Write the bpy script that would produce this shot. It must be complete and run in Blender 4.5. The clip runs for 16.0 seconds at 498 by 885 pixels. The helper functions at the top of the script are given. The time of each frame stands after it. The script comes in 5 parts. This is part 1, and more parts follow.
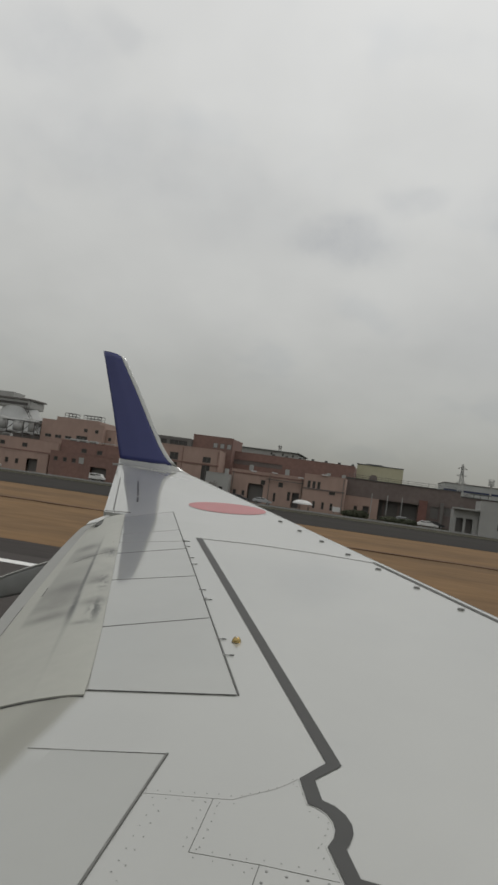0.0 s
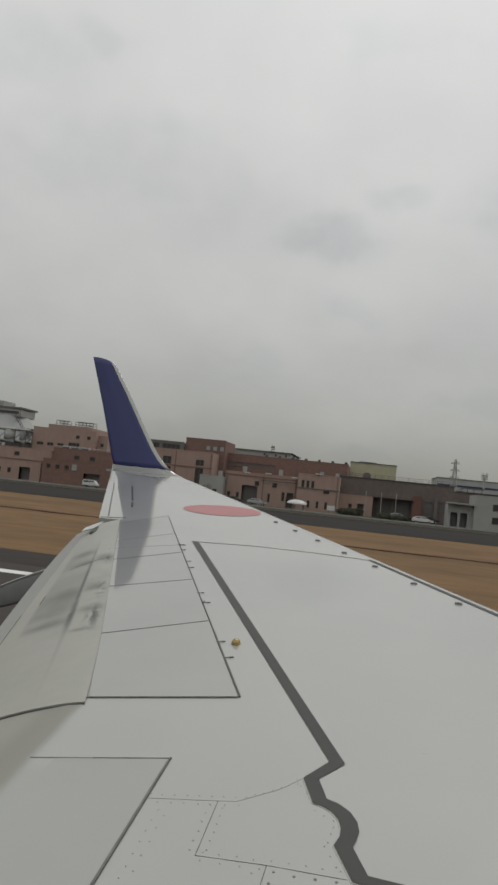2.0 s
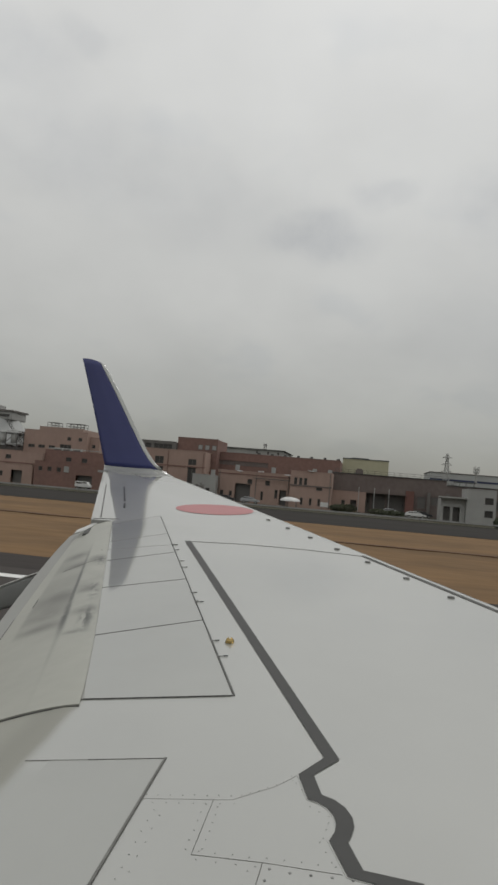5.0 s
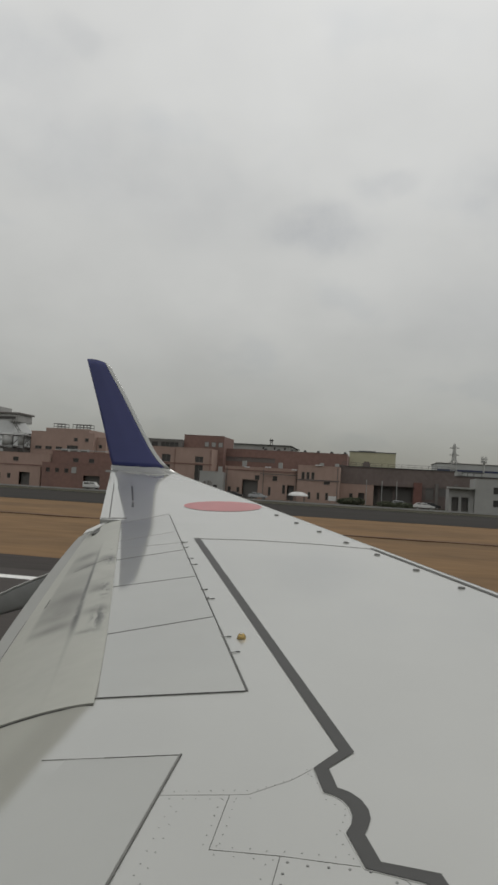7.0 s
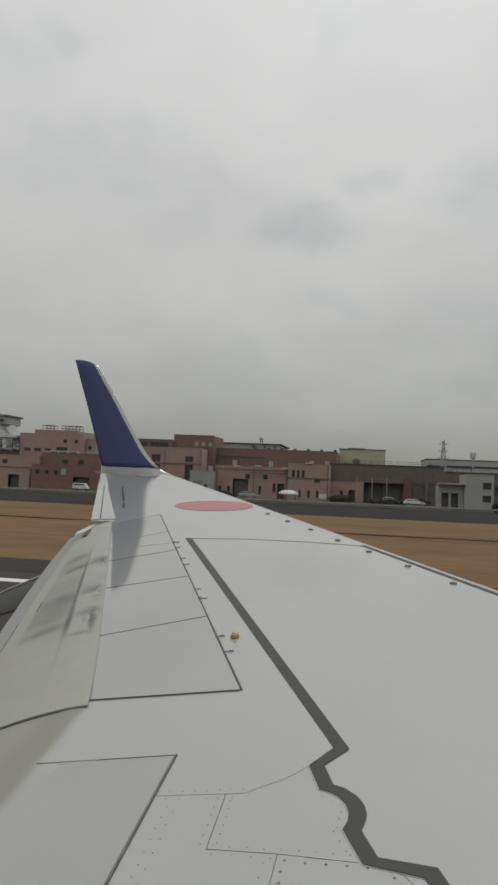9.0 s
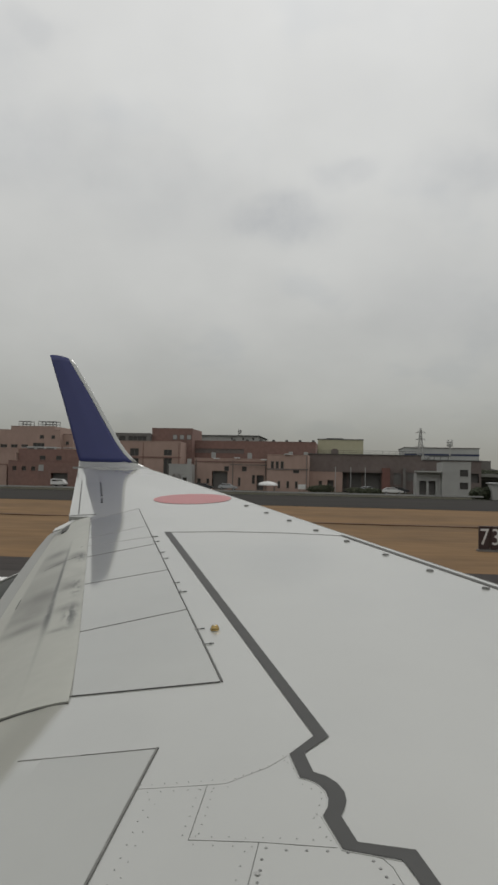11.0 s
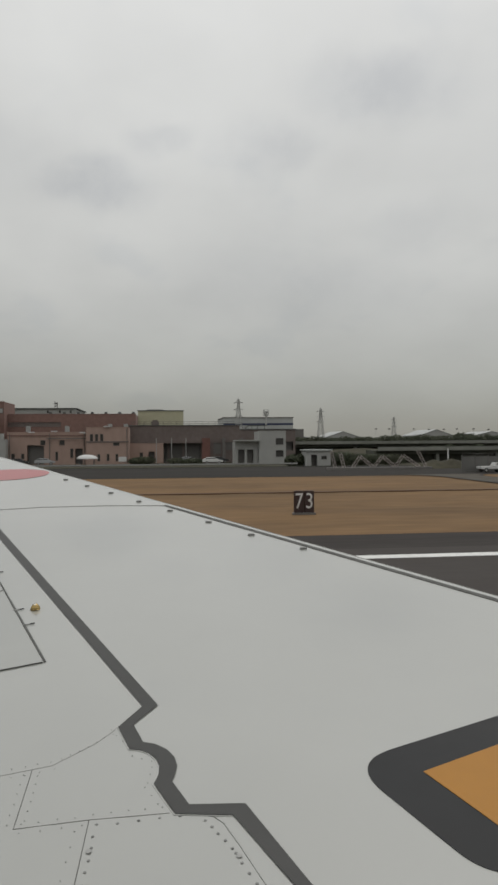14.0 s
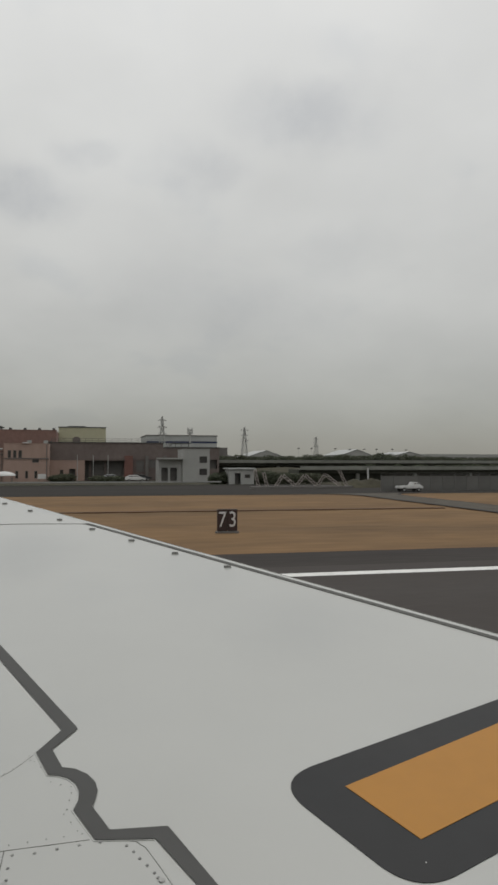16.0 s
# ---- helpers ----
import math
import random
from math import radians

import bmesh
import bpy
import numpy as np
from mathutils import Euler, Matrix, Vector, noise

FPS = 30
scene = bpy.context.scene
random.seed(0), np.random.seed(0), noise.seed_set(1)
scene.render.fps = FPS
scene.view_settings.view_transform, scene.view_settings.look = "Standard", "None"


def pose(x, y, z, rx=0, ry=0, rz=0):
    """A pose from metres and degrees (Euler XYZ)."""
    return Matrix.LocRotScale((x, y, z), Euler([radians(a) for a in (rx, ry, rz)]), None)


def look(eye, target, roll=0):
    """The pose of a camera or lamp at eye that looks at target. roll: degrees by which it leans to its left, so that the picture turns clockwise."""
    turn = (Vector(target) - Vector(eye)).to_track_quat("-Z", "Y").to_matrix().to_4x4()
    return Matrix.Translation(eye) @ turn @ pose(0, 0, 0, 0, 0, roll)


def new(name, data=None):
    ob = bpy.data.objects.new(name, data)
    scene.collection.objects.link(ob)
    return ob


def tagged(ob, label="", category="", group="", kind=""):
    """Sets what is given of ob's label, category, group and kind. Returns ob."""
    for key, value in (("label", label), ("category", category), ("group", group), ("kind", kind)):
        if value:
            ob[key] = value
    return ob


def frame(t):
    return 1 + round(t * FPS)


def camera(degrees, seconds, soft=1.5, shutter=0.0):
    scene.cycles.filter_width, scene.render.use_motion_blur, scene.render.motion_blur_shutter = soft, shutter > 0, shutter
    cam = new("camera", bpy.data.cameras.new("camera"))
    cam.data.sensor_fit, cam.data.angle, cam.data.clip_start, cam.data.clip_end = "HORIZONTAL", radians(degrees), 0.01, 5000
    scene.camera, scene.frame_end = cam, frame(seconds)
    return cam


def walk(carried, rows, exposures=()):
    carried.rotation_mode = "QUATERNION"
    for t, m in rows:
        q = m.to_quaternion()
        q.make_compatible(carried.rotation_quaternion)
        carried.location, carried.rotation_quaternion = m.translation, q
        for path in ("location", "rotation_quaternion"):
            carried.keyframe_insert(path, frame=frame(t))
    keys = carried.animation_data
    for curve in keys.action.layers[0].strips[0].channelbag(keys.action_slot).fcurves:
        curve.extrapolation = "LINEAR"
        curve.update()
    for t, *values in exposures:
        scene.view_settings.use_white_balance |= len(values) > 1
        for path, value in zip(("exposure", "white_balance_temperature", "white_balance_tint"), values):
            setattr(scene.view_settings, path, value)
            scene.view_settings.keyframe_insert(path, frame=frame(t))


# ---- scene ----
# ---- the camera, which turns where it is beside the cabin window ----
cam = camera(38.65, 16.0, soft=2.8)
EYE = 4.4
TURNS = [
    (0.0, -0.010, 0.001, 0.003, 10.29, 3.20, -7.74),
    (0.5, 0.002, -0.004, -0.000, 10.04, 3.21, -6.71),
    (1.0, 0.005, -0.022, -0.001, 9.98, 3.22, -6.08),
    (1.5, -0.010, 0.009, 0.001, 9.90, 3.24, -5.86),
    (2.0, -0.012, -0.007, 0.004, 9.80, 3.37, -5.89),
    (2.5, -0.007, 0.001, 0.005, 9.75, 3.23, -5.61),
    (3.0, -0.006, 0.004, -0.000, 9.85, 3.52, -5.40),
    (3.5, -0.000, 0.000, 0.000, 9.94, 3.44, -5.18),
    (4.0, -0.003, 0.009, -0.007, 9.87, 3.56, -5.30),
    (4.5, 0.008, 0.002, -0.004, 9.87, 3.34, -4.92),
    (5.0, 0.004, -0.009, 0.008, 9.23, 3.28, -4.73),
    (7.5, 0.004, -0.015, 0.008, 9.83, 2.89, -2.97),
    (8.0, 0.000, -0.017, 0.005, 9.59, 2.97, -2.80),
    (8.5, -0.003, -0.013, 0.006, 9.37, 2.92, -2.64),
    (11.0, 0.018, -0.025, 0.014, 7.37, 2.26, -1.13),
    (11.5, 0.007, -0.010, 0.007, 6.57, 1.85, -1.49),
    (12.0, 0.007, 0.002, 0.006, 5.01, 1.53, -1.08),
    (12.5, 0.012, -0.005, 0.003, 2.65, 1.38, -0.63),
    (13.0, 0.011, 0.007, 0.003, 0.50, 0.58, -0.47),
    (13.5, 0.016, 0.000, -0.006, -2.95, 0.39, 0.05),
    (14.0, 0.007, 0.021, 0.001, -7.01, 0.04, 0.39),
    (14.5, 0.002, 0.009, -0.009, -8.96, 0.22, 0.75),
    (15.0, 0.006, 0.017, -0.004, -9.83, 0.45, 0.83),
    (15.5, 0.014, 0.002, 0.001, -12.23, 0.47, 1.55),
    (16.0, -0.007, 0.013, -0.003, -13.16, 1.51, -0.14),
]
walk(cam, [(t, pose(x, y, EYE + z, 90 + pitch, roll, yaw)) for t, x, y, z, yaw, pitch, roll in TURNS],
     exposures=[(0.0, 0.0), (8.5, 0.0), (11.5, 0.05), (12.5, 0.08), (14.5, 0.08), (15.5, 0.10), (16.0, 0.07)])

# ---- overcast sky and a veiled sun ----
SUN_ELEVATION, SUN_TURN = radians(58), radians(35)


def make_world():
    world = bpy.data.worlds.new("overcast")
    scene.world = world
    world.use_nodes = True
    nt = world.node_tree
    nt.nodes.clear()
    n, link = nt.nodes.new, nt.links.new
    out = n("ShaderNodeOutputWorld")
    coord = n("ShaderNodeTexCoord")
    sep = n("ShaderNodeSeparateXYZ")
    link(coord.outputs["Generated"], sep.inputs[0])
    # brightness by height in the sky
    ramp = n("ShaderNodeValToRGB")
    stops = [(0.0, (0.243, 0.243, 0.220)), (0.03, (0.276, 0.276, 0.254)), (0.10, (0.39, 0.389, 0.363)), (0.22, (0.52, 0.518, 0.492)),
             (0.42, (0.635, 0.635, 0.612)), (0.62, (0.74, 0.74, 0.72)), (1.0, (0.78, 0.78, 0.765))]
    el = ramp.color_ramp.elements
    while len(el) < len(stops):
        el.new(0.5)
    for e, (p, c) in zip(el, stops):
        e.position, e.color = p, (*c, 1)
    link(sep.outputs["Z"], ramp.inputs[0])
    # a flat cloud deck: the direction divided by its height
    high = n("ShaderNodeMath")
    high.operation = "ADD"
    high.inputs[1].default_value = 0.55
    link(sep.outputs["Z"], high.inputs[0])
    div = n("ShaderNodeVectorMath")
    div.operation = "DIVIDE"
    link(coord.outputs["Generated"], div.inputs[0])
    link(high.outputs[0], div.inputs[1])
    big = n("ShaderNodeTexNoise")
    big.inputs["Scale"].default_value, big.inputs["Detail"].default_value, big.inputs["Roughness"].default_value = 3.2, 4.0, 0.52
    link(div.outputs[0], big.inputs["Vector"])
    big_map = n("ShaderNodeMapRange")
    big_map.inputs["From Min"].default_value, big_map.inputs["From Max"].default_value = 0.3, 0.7
    big_map.inputs["To Min"].default_value, big_map.inputs["To Max"].default_value = 0.935, 1.06
    link(big.outputs["Fac"], big_map.inputs["Value"])
    # a few thicker, bluer scraps of cloud
    small = n("ShaderNodeTexNoise")
    small.inputs["Scale"].default_value, small.inputs["Detail"].default_value, small.inputs["Roughness"].default_value = 6.0, 3.0, 0.5
    link(div.outputs[0], small.inputs["Vector"])
    scrap = n("ShaderNodeMapRange")
    scrap.interpolation_type = "SMOOTHSTEP"
    scrap.inputs["From Min"].default_value, scrap.inputs["From Max"].default_value = 0.56, 0.74
    scrap.inputs["To Min"].default_value, scrap.inputs["To Max"].default_value = 0.0, 0.28
    link(small.outputs["Fac"], scrap.inputs["Value"])
    mul = n("ShaderNodeVectorMath")
    mul.operation = "SCALE"
    link(ramp.outputs["Color"], mul.inputs[0])
    link(big_map.outputs[0], mul.inputs["Scale"])
    tint = n("ShaderNodeMix")
    tint.data_type, tint.blend_type = "RGBA", "MULTIPLY"
    tint.inputs["B"].default_value = (0.80, 0.83, 0.88, 1)
    link(scrap.outputs[0], tint.inputs["Factor"])
    link(mul.outputs[0], tint.inputs["A"])
    # darker scraps hanging below the deck
    wobble = n("ShaderNodeTexNoise")
    wobble.inputs["Scale"].default_value, wobble.inputs["Detail"].default_value = 11.0, 4
    link(coord.outputs["Generated"], wobble.inputs["Vector"])
    centred = n("ShaderNodeVectorMath")
    centred.operation = "MULTIPLY_ADD"
    centred.inputs[1].default_value, centred.inputs[2].default_value = (0.075, 0.075, 0.075), (-0.0375, -0.0375, -0.0375)
    link(wobble.outputs["Color"], centred.inputs[0])
    moved = n("ShaderNodeVectorMath")
    link(coord.outputs["Generated"], moved.inputs[0])
    link(centred.outputs[0], moved.inputs[1])
    shade = tint.outputs["Result"]
    ragged = n("ShaderNodeTexNoise")
    ragged.inputs["Scale"].default_value, ragged.inputs["Detail"].default_value, ragged.inputs["Roughness"].default_value = 16.0, 5, 0.6
    link(coord.outputs["Generated"], ragged.inputs["Vector"])
    ragged_map = n("ShaderNodeMapRange")
    ragged_map.inputs["From Min"].default_value, ragged_map.inputs["From Max"].default_value = 0.30, 0.62
    ragged_map.inputs["To Min"].default_value = 0.5
    link(ragged.outputs["Fac"], ragged_map.inputs["Value"])
    for place, size, weight in (((-0.112, 0.936, 0.334), 0.085, 0.55), ((-0.072, 0.937, 0.338), 0.095, 0.80), ((-0.004, 0.921, 0.389), 0.060, 0.62), ((0.125, 0.913, 0.384), 0.10, 0.42), ((0.165, 0.908, 0.384), 0.08, 0.40),
                                ((0.245, 0.860, 0.448), 0.12, 0.58), ((0.305, 0.846, 0.438), 0.11, 0.55), ((0.333, 0.900, 0.283), 0.10, 0.35), ((0.262, 0.943, 0.205), 0.14, 0.42),
                                ((-0.447, 0.752, 0.485), 0.11, 0.65), ((-0.363, 0.771, 0.522), 0.06, 0.5), ((-0.40, 0.825, 0.40), 0.18, 0.55), ((-0.24, 0.90, 0.36), 0.16, 0.32), ((0.13, 0.965, 0.22), 0.16, 0.32),
                                ((-0.6, 0.2, 0.6), 0.2, 0.7), ((0.7, -0.3, 0.5), 0.2, 0.7), ((-0.2, -0.8, 0.5), 0.25, 0.7)):
        off = n("ShaderNodeVectorMath")
        off.operation = "SUBTRACT"
        off.inputs[1].default_value = place
        link(moved.outputs[0], off.inputs[0])
        flatten = n("ShaderNodeVectorMath")
        flatten.operation = "MULTIPLY"
        flatten.inputs[1].default_value = (0.85, 1, 1.9)
        link(off.outputs[0], flatten.inputs[0])
        far_off = n("ShaderNodeVectorMath")
        far_off.operation = "LENGTH"
        link(flatten.outputs[0], far_off.inputs[0])
        near = n("ShaderNodeMapRange")
        near.interpolation_type = "SMOOTHERSTEP"
        near.inputs["From Min"].default_value, near.inputs["From Max"].default_value = size * 0.1, size
        near.inputs["To Min"].default_value, near.inputs["To Max"].default_value = weight, 0.0
        link(far_off.outputs["Value"], near.inputs["Value"])
        darker = n("ShaderNodeMix")
        darker.data_type, darker.blend_type = "RGBA", "MULTIPLY"
        darker.inputs["B"].default_value = (0.835, 0.845, 0.87, 1)
        broken = n("ShaderNodeMath")
        broken.operation = "MULTIPLY"
        link(near.outputs[0], broken.inputs[0])
        link(ragged_map.outputs[0], broken.inputs[1])
        link(broken.outputs[0], darker.inputs["Factor"])
        link(shade, darker.inputs["A"])
        shade = darker.outputs["Result"]
    deck = n("ShaderNodeBackground")
    deck.inputs["Strength"].default_value = 0.93
    link(shade, deck.inputs["Color"])
    # what little of the blue sky comes through
    sky = n("ShaderNodeTexSky")
    sky.sky_type, sky.sun_disc = "NISHITA", False
    sky.sun_elevation, sky.sun_rotation = SUN_ELEVATION, SUN_TURN
    blue = n("ShaderNodeBackground")
    blue.inputs["Strength"].default_value = 0.006
    link(sky.outputs[0], blue.inputs["Color"])
    add = n("ShaderNodeAddShader")
    link(deck.outputs[0], add.inputs[0])
    link(blue.outputs[0], add.inputs[1])
    link(add.outputs[0], out.inputs["Surface"])


make_world()
sun = new("sun", bpy.data.lights.new("sun", "SUN"))
sun.data.energy, sun.data.angle, sun.data.color = 0.6, radians(25), (1.0, 0.97, 0.93)
sun.matrix_world = look((0, 0, 60), (-math.sin(SUN_TURN) * math.cos(SUN_ELEVATION), -math.cos(SUN_TURN) * math.cos(SUN_ELEVATION), 60 - math.sin(SUN_ELEVATION)))


# ---- materials ----
def material(name, color, rough=0.7, metal=0.0, grain=0.0, scale=4.0, stain=0.0, stain_scale=0.4, bump=0.0, stretch=(1, 1, 1),
             second=None, coat=0.0, spread=0.0, gloss=0.5):
    """A painted or raw surface with fine grain, broad stains and relief. second: the colour of the stains; spread: tone from piece to piece."""
    m = bpy.data.materials.new(name)
    m.use_nodes = True
    nt = m.node_tree
    n, link = nt.nodes.new, nt.links.new
    bsdf = nt.nodes["Principled BSDF"]
    bsdf.inputs["Roughness"].default_value, bsdf.inputs["Metallic"].default_value = rough, metal
    bsdf.inputs["Coat Weight"].default_value, bsdf.inputs["Coat Roughness"].default_value = coat, 0.055
    bsdf.inputs["Coat IOR"].default_value = 2.15
    bsdf.inputs["Specular IOR Level"].default_value = gloss
    coord = n("ShaderNodeTexCoord")
    mapping = n("ShaderNodeMapping")
    mapping.inputs["Scale"].default_value = stretch
    link(coord.outputs["Object"], mapping.inputs["Vector"])
    fine = n("ShaderNodeTexNoise")
    fine.inputs["Scale"].default_value, fine.inputs["Detail"].default_value = scale, 5
    link(mapping.outputs[0], fine.inputs["Vector"])
    broad = n("ShaderNodeTexNoise")
    broad.inputs["Scale"].default_value, broad.inputs["Detail"].default_value = stain_scale, 4
    link(mapping.outputs[0], broad.inputs["Vector"])
    patch = n("ShaderNodeMapRange")
    patch.inputs["From Min"].default_value, patch.inputs["From Max"].default_value = 0.42, 0.68
    patch.inputs["To Max"].default_value = stain
    link(broad.outputs["Fac"], patch.inputs["Value"])
    mix = n("ShaderNodeMix")
    mix.data_type = "RGBA"
    mix.inputs["A"].default_value = (*color, 1)
    mix.inputs["B"].default_value = (*(second or [c * 0.6 for c in color]), 1)
    link(patch.outputs[0], mix.inputs["Factor"])
    tone = n("ShaderNodeMapRange")
    tone.inputs["From Min"].default_value, tone.inputs["From Max"].default_value = 0.3, 0.7
    tone.inputs["To Min"].default_value, tone.inputs["To Max"].default_value = 1 - grain, 1 + grain
    link(fine.outputs["Fac"], tone.inputs["Value"])
    scaled = n("ShaderNodeVectorMath")
    scaled.operation = "SCALE"
    link(mix.outputs["Result"], scaled.inputs[0])
    link(tone.outputs[0], scaled.inputs["Scale"])
    last = scaled
    if spread:
        info = n("ShaderNodeObjectInfo")
        vary = n("ShaderNodeMapRange")
        vary.inputs["To Min"].default_value, vary.inputs["To Max"].default_value = 1 - spread, 1 + spread
        link(info.outputs["Random"], vary.inputs["Value"])
        last = n("ShaderNodeVectorMath")
        last.operation = "SCALE"
        link(scaled.outputs[0], last.inputs[0])
        link(vary.outputs[0], last.inputs["Scale"])
    link(last.outputs[0], bsdf.inputs["Base Color"])
    if bump:
        b = n("ShaderNodeBump")
        b.inputs["Strength"].default_value, b.inputs["Distance"].default_value = bump, 0.02
        link(fine.outputs["Fac"], b.inputs["Height"])
        link(b.outputs[0], bsdf.inputs["Normal"])
    return m


def soiled_paint():
    """Flap paint: pale grey with soot dragged aft and dark rubbed patches along the span."""
    m = material("flap_paint", (0.360, 0.362, 0.318), 0.35, grain=0.03, scale=9, stain=0.25, stain_scale=1.2, second=(0.27, 0.27, 0.245))
    nt = m.node_tree
    n, link = nt.nodes.new, nt.links.new
    bsdf = nt.nodes["Principled BSDF"]
    before = bsdf.inputs["Base Color"].links[0].from_socket
    uv = n("ShaderNodeUVMap")
    sep = n("ShaderNodeSeparateXYZ")
    link(uv.outputs[0], sep.inputs[0])

    def band(socket, centre, half):
        node = n("ShaderNodeMapRange")
        node.interpolation_type = "SMOOTHSTEP"
        off = n("ShaderNodeMath")
        off.operation = "SUBTRACT"
        off.inputs[1].default_value = centre
        link(socket, off.inputs[0])
        size = n("ShaderNodeMath")
        size.operation = "ABSOLUTE"
        link(off.outputs[0], size.inputs[0])
        node.inputs["From Min"].default_value, node.inputs["From Max"].default_value = 0, half
        node.inputs["To Min"].default_value, node.inputs["To Max"].default_value = 1, 0
        link(size.outputs[0], node.inputs["Value"])
        return node.outputs[0]

    def times(a, b):
        node = n("ShaderNodeMath")
        node.operation, node.use_clamp = "MULTIPLY", True
        link(a, node.inputs[0])
        link(b, node.inputs[1])
        return node.outputs[0]

    def noise_of(scale_xyz, low, high, to):
        mp = n("ShaderNodeMapping")
        mp.inputs["Scale"].default_value = scale_xyz
        link(uv.outputs[0], mp.inputs[0])
        tex = n("ShaderNodeTexNoise")
        tex.inputs["Scale"].default_value, tex.inputs["Detail"].default_value = 1.0, 4
        link(mp.outputs[0], tex.inputs["Vector"])
        r = n("ShaderNodeMapRange")
        r.inputs["From Min"].default_value, r.inputs["From Max"].default_value, r.inputs["To Max"].default_value = low, high, to
        link(tex.outputs["Fac"], r.inputs["Value"])
        return r.outputs[0]

    # u runs out along the span, v aft along the chord
    u, v = sep.outputs["X"], sep.outputs["Y"]

    def ramp(start, end, low, high):
        node = n("ShaderNodeMapRange")
        node.interpolation_type = "SMOOTHSTEP"
        for key, value in (("From Min", start), ("From Max", end), ("To Min", low), ("To Max", high)):
            node.inputs[key].default_value = value
        link(v, node.inputs["Value"])
        return node.outputs[0]

    # soot lies between the skin joint and the clean rear strip, thinner ahead of the joint
    behind, ahead = times(ramp(0.235, 0.265, 0.0, 1.0), ramp(0.575, 0.625, 1.0, 0.0)), ramp(0.22, 0.26, 1.0, 0.0)
    layers = [(times(times(band(u, 0.47, 0.36), behind), noise_of((7, 1.2, 1), 0.30, 0.58, 0.75)), (0.205, 0.203, 0.178)),
              (times(times(band(u, 0.345, 0.125), behind), noise_of((9, 2, 1), 0.25, 0.55, 0.55)), (0.18, 0.177, 0.155)),
              (times(times(band(u, 0.63, 0.11), behind), noise_of((9, 2, 1), 0.25, 0.55, 0.4)), (0.175, 0.172, 0.15)),
              (times(times(band(u, 0.44, 0.26), ahead), noise_of((12, 3, 1), 0.42, 0.66, 0.6)), (0.215, 0.213, 0.19))]
    for at_u, wide, at_v, deep, gate, depth in ((0.672, 0.040, 0.38, 0.32, behind, 1.0), (0.588, 0.032, 0.34, 0.28, behind, 1.0), (0.395, 0.060, 0.38, 0.34, behind, 1.0), (0.325, 0.055, 0.46, 0.26, behind, 0.9),
                                                (0.262, 0.030, 0.42, 0.30, behind, 0.9), (0.41, 0.032, 0.15, 0.16, ahead, 0.9), (0.61, 0.045, 0.14, 0.18, ahead, 0.8), (0.30, 0.030, 0.12, 0.16, ahead, 0.8), (0.213, 0.011, 0.15, 0.13, ahead, 0.8)):
        layers.append((times(times(times(band(u, at_u, wide), band(v, at_v, deep)), gate), noise_of((14, 2.5, 1), 0.22, 0.52, depth)), (0.115, 0.113, 0.098)))
    # the blackened joint and rubbed smudges beside the spoilers
    layers += [(times(times(band(u, 0.46, 0.36), band(v, 0.257, 0.030)), noise_of((34, 9, 1), 0.30, 0.44, 1.0)), (0.030, 0.034, 0.030)),
               (times(times(band(u, 0.29, 0.10), band(v, 0.257, 0.042)), noise_of((26, 9, 1), 0.32, 0.46, 1.0)), (0.030, 0.034, 0.030)),
               (times(times(band(u, 0.12, 0.16), band(v, 0.262, 0.020)), noise_of((8, 9, 1), 0.30, 0.60, 0.32)), (0.19, 0.187, 0.165)),
               (times(times(band(u, 0.265, 0.075), band(v, 0.085, 0.085)), noise_of((40, 22, 1), 0.40, 0.56, 1.0)), (0.035, 0.040, 0.036)),
               (times(times(band(u, 0.595, 0.055), band(v, 0.07, 0.10)), noise_of((40, 22, 1), 0.41, 0.58, 1.0)), (0.060, 0.064, 0.058)),
               (times(times(band(u, 0.40, 0.070), band(v, 0.07, 0.07)), noise_of((48, 20, 1), 0.46, 0.55, 0.9)), (0.065, 0.067, 0.060))]
    for fac, colour in layers:
        mix = n("ShaderNodeMix")
        mix.data_type = "RGBA"
        mix.inputs["B"].default_value = (*colour, 1)
        link(fac, mix.inputs["Factor"])
        link(before, mix.inputs["A"])
        before = mix.outputs["Result"]
    link(before, bsdf.inputs["Base Color"])
    return m


WING = material("wing_paint", (0.341, 0.346, 0.321), 0.45, coat=1.0, grain=0.012, scale=3, stain=0.18, stain_scale=0.5, second=(0.315, 0.323, 0.303))
SPOILER = material("spoiler_paint", (0.286, 0.292, 0.267), 0.45, coat=1.0, grain=0.015, scale=4, stain=0.2, stain_scale=0.7, second=(0.260, 0.264, 0.240), spread=0.015)
FLAP = soiled_paint()


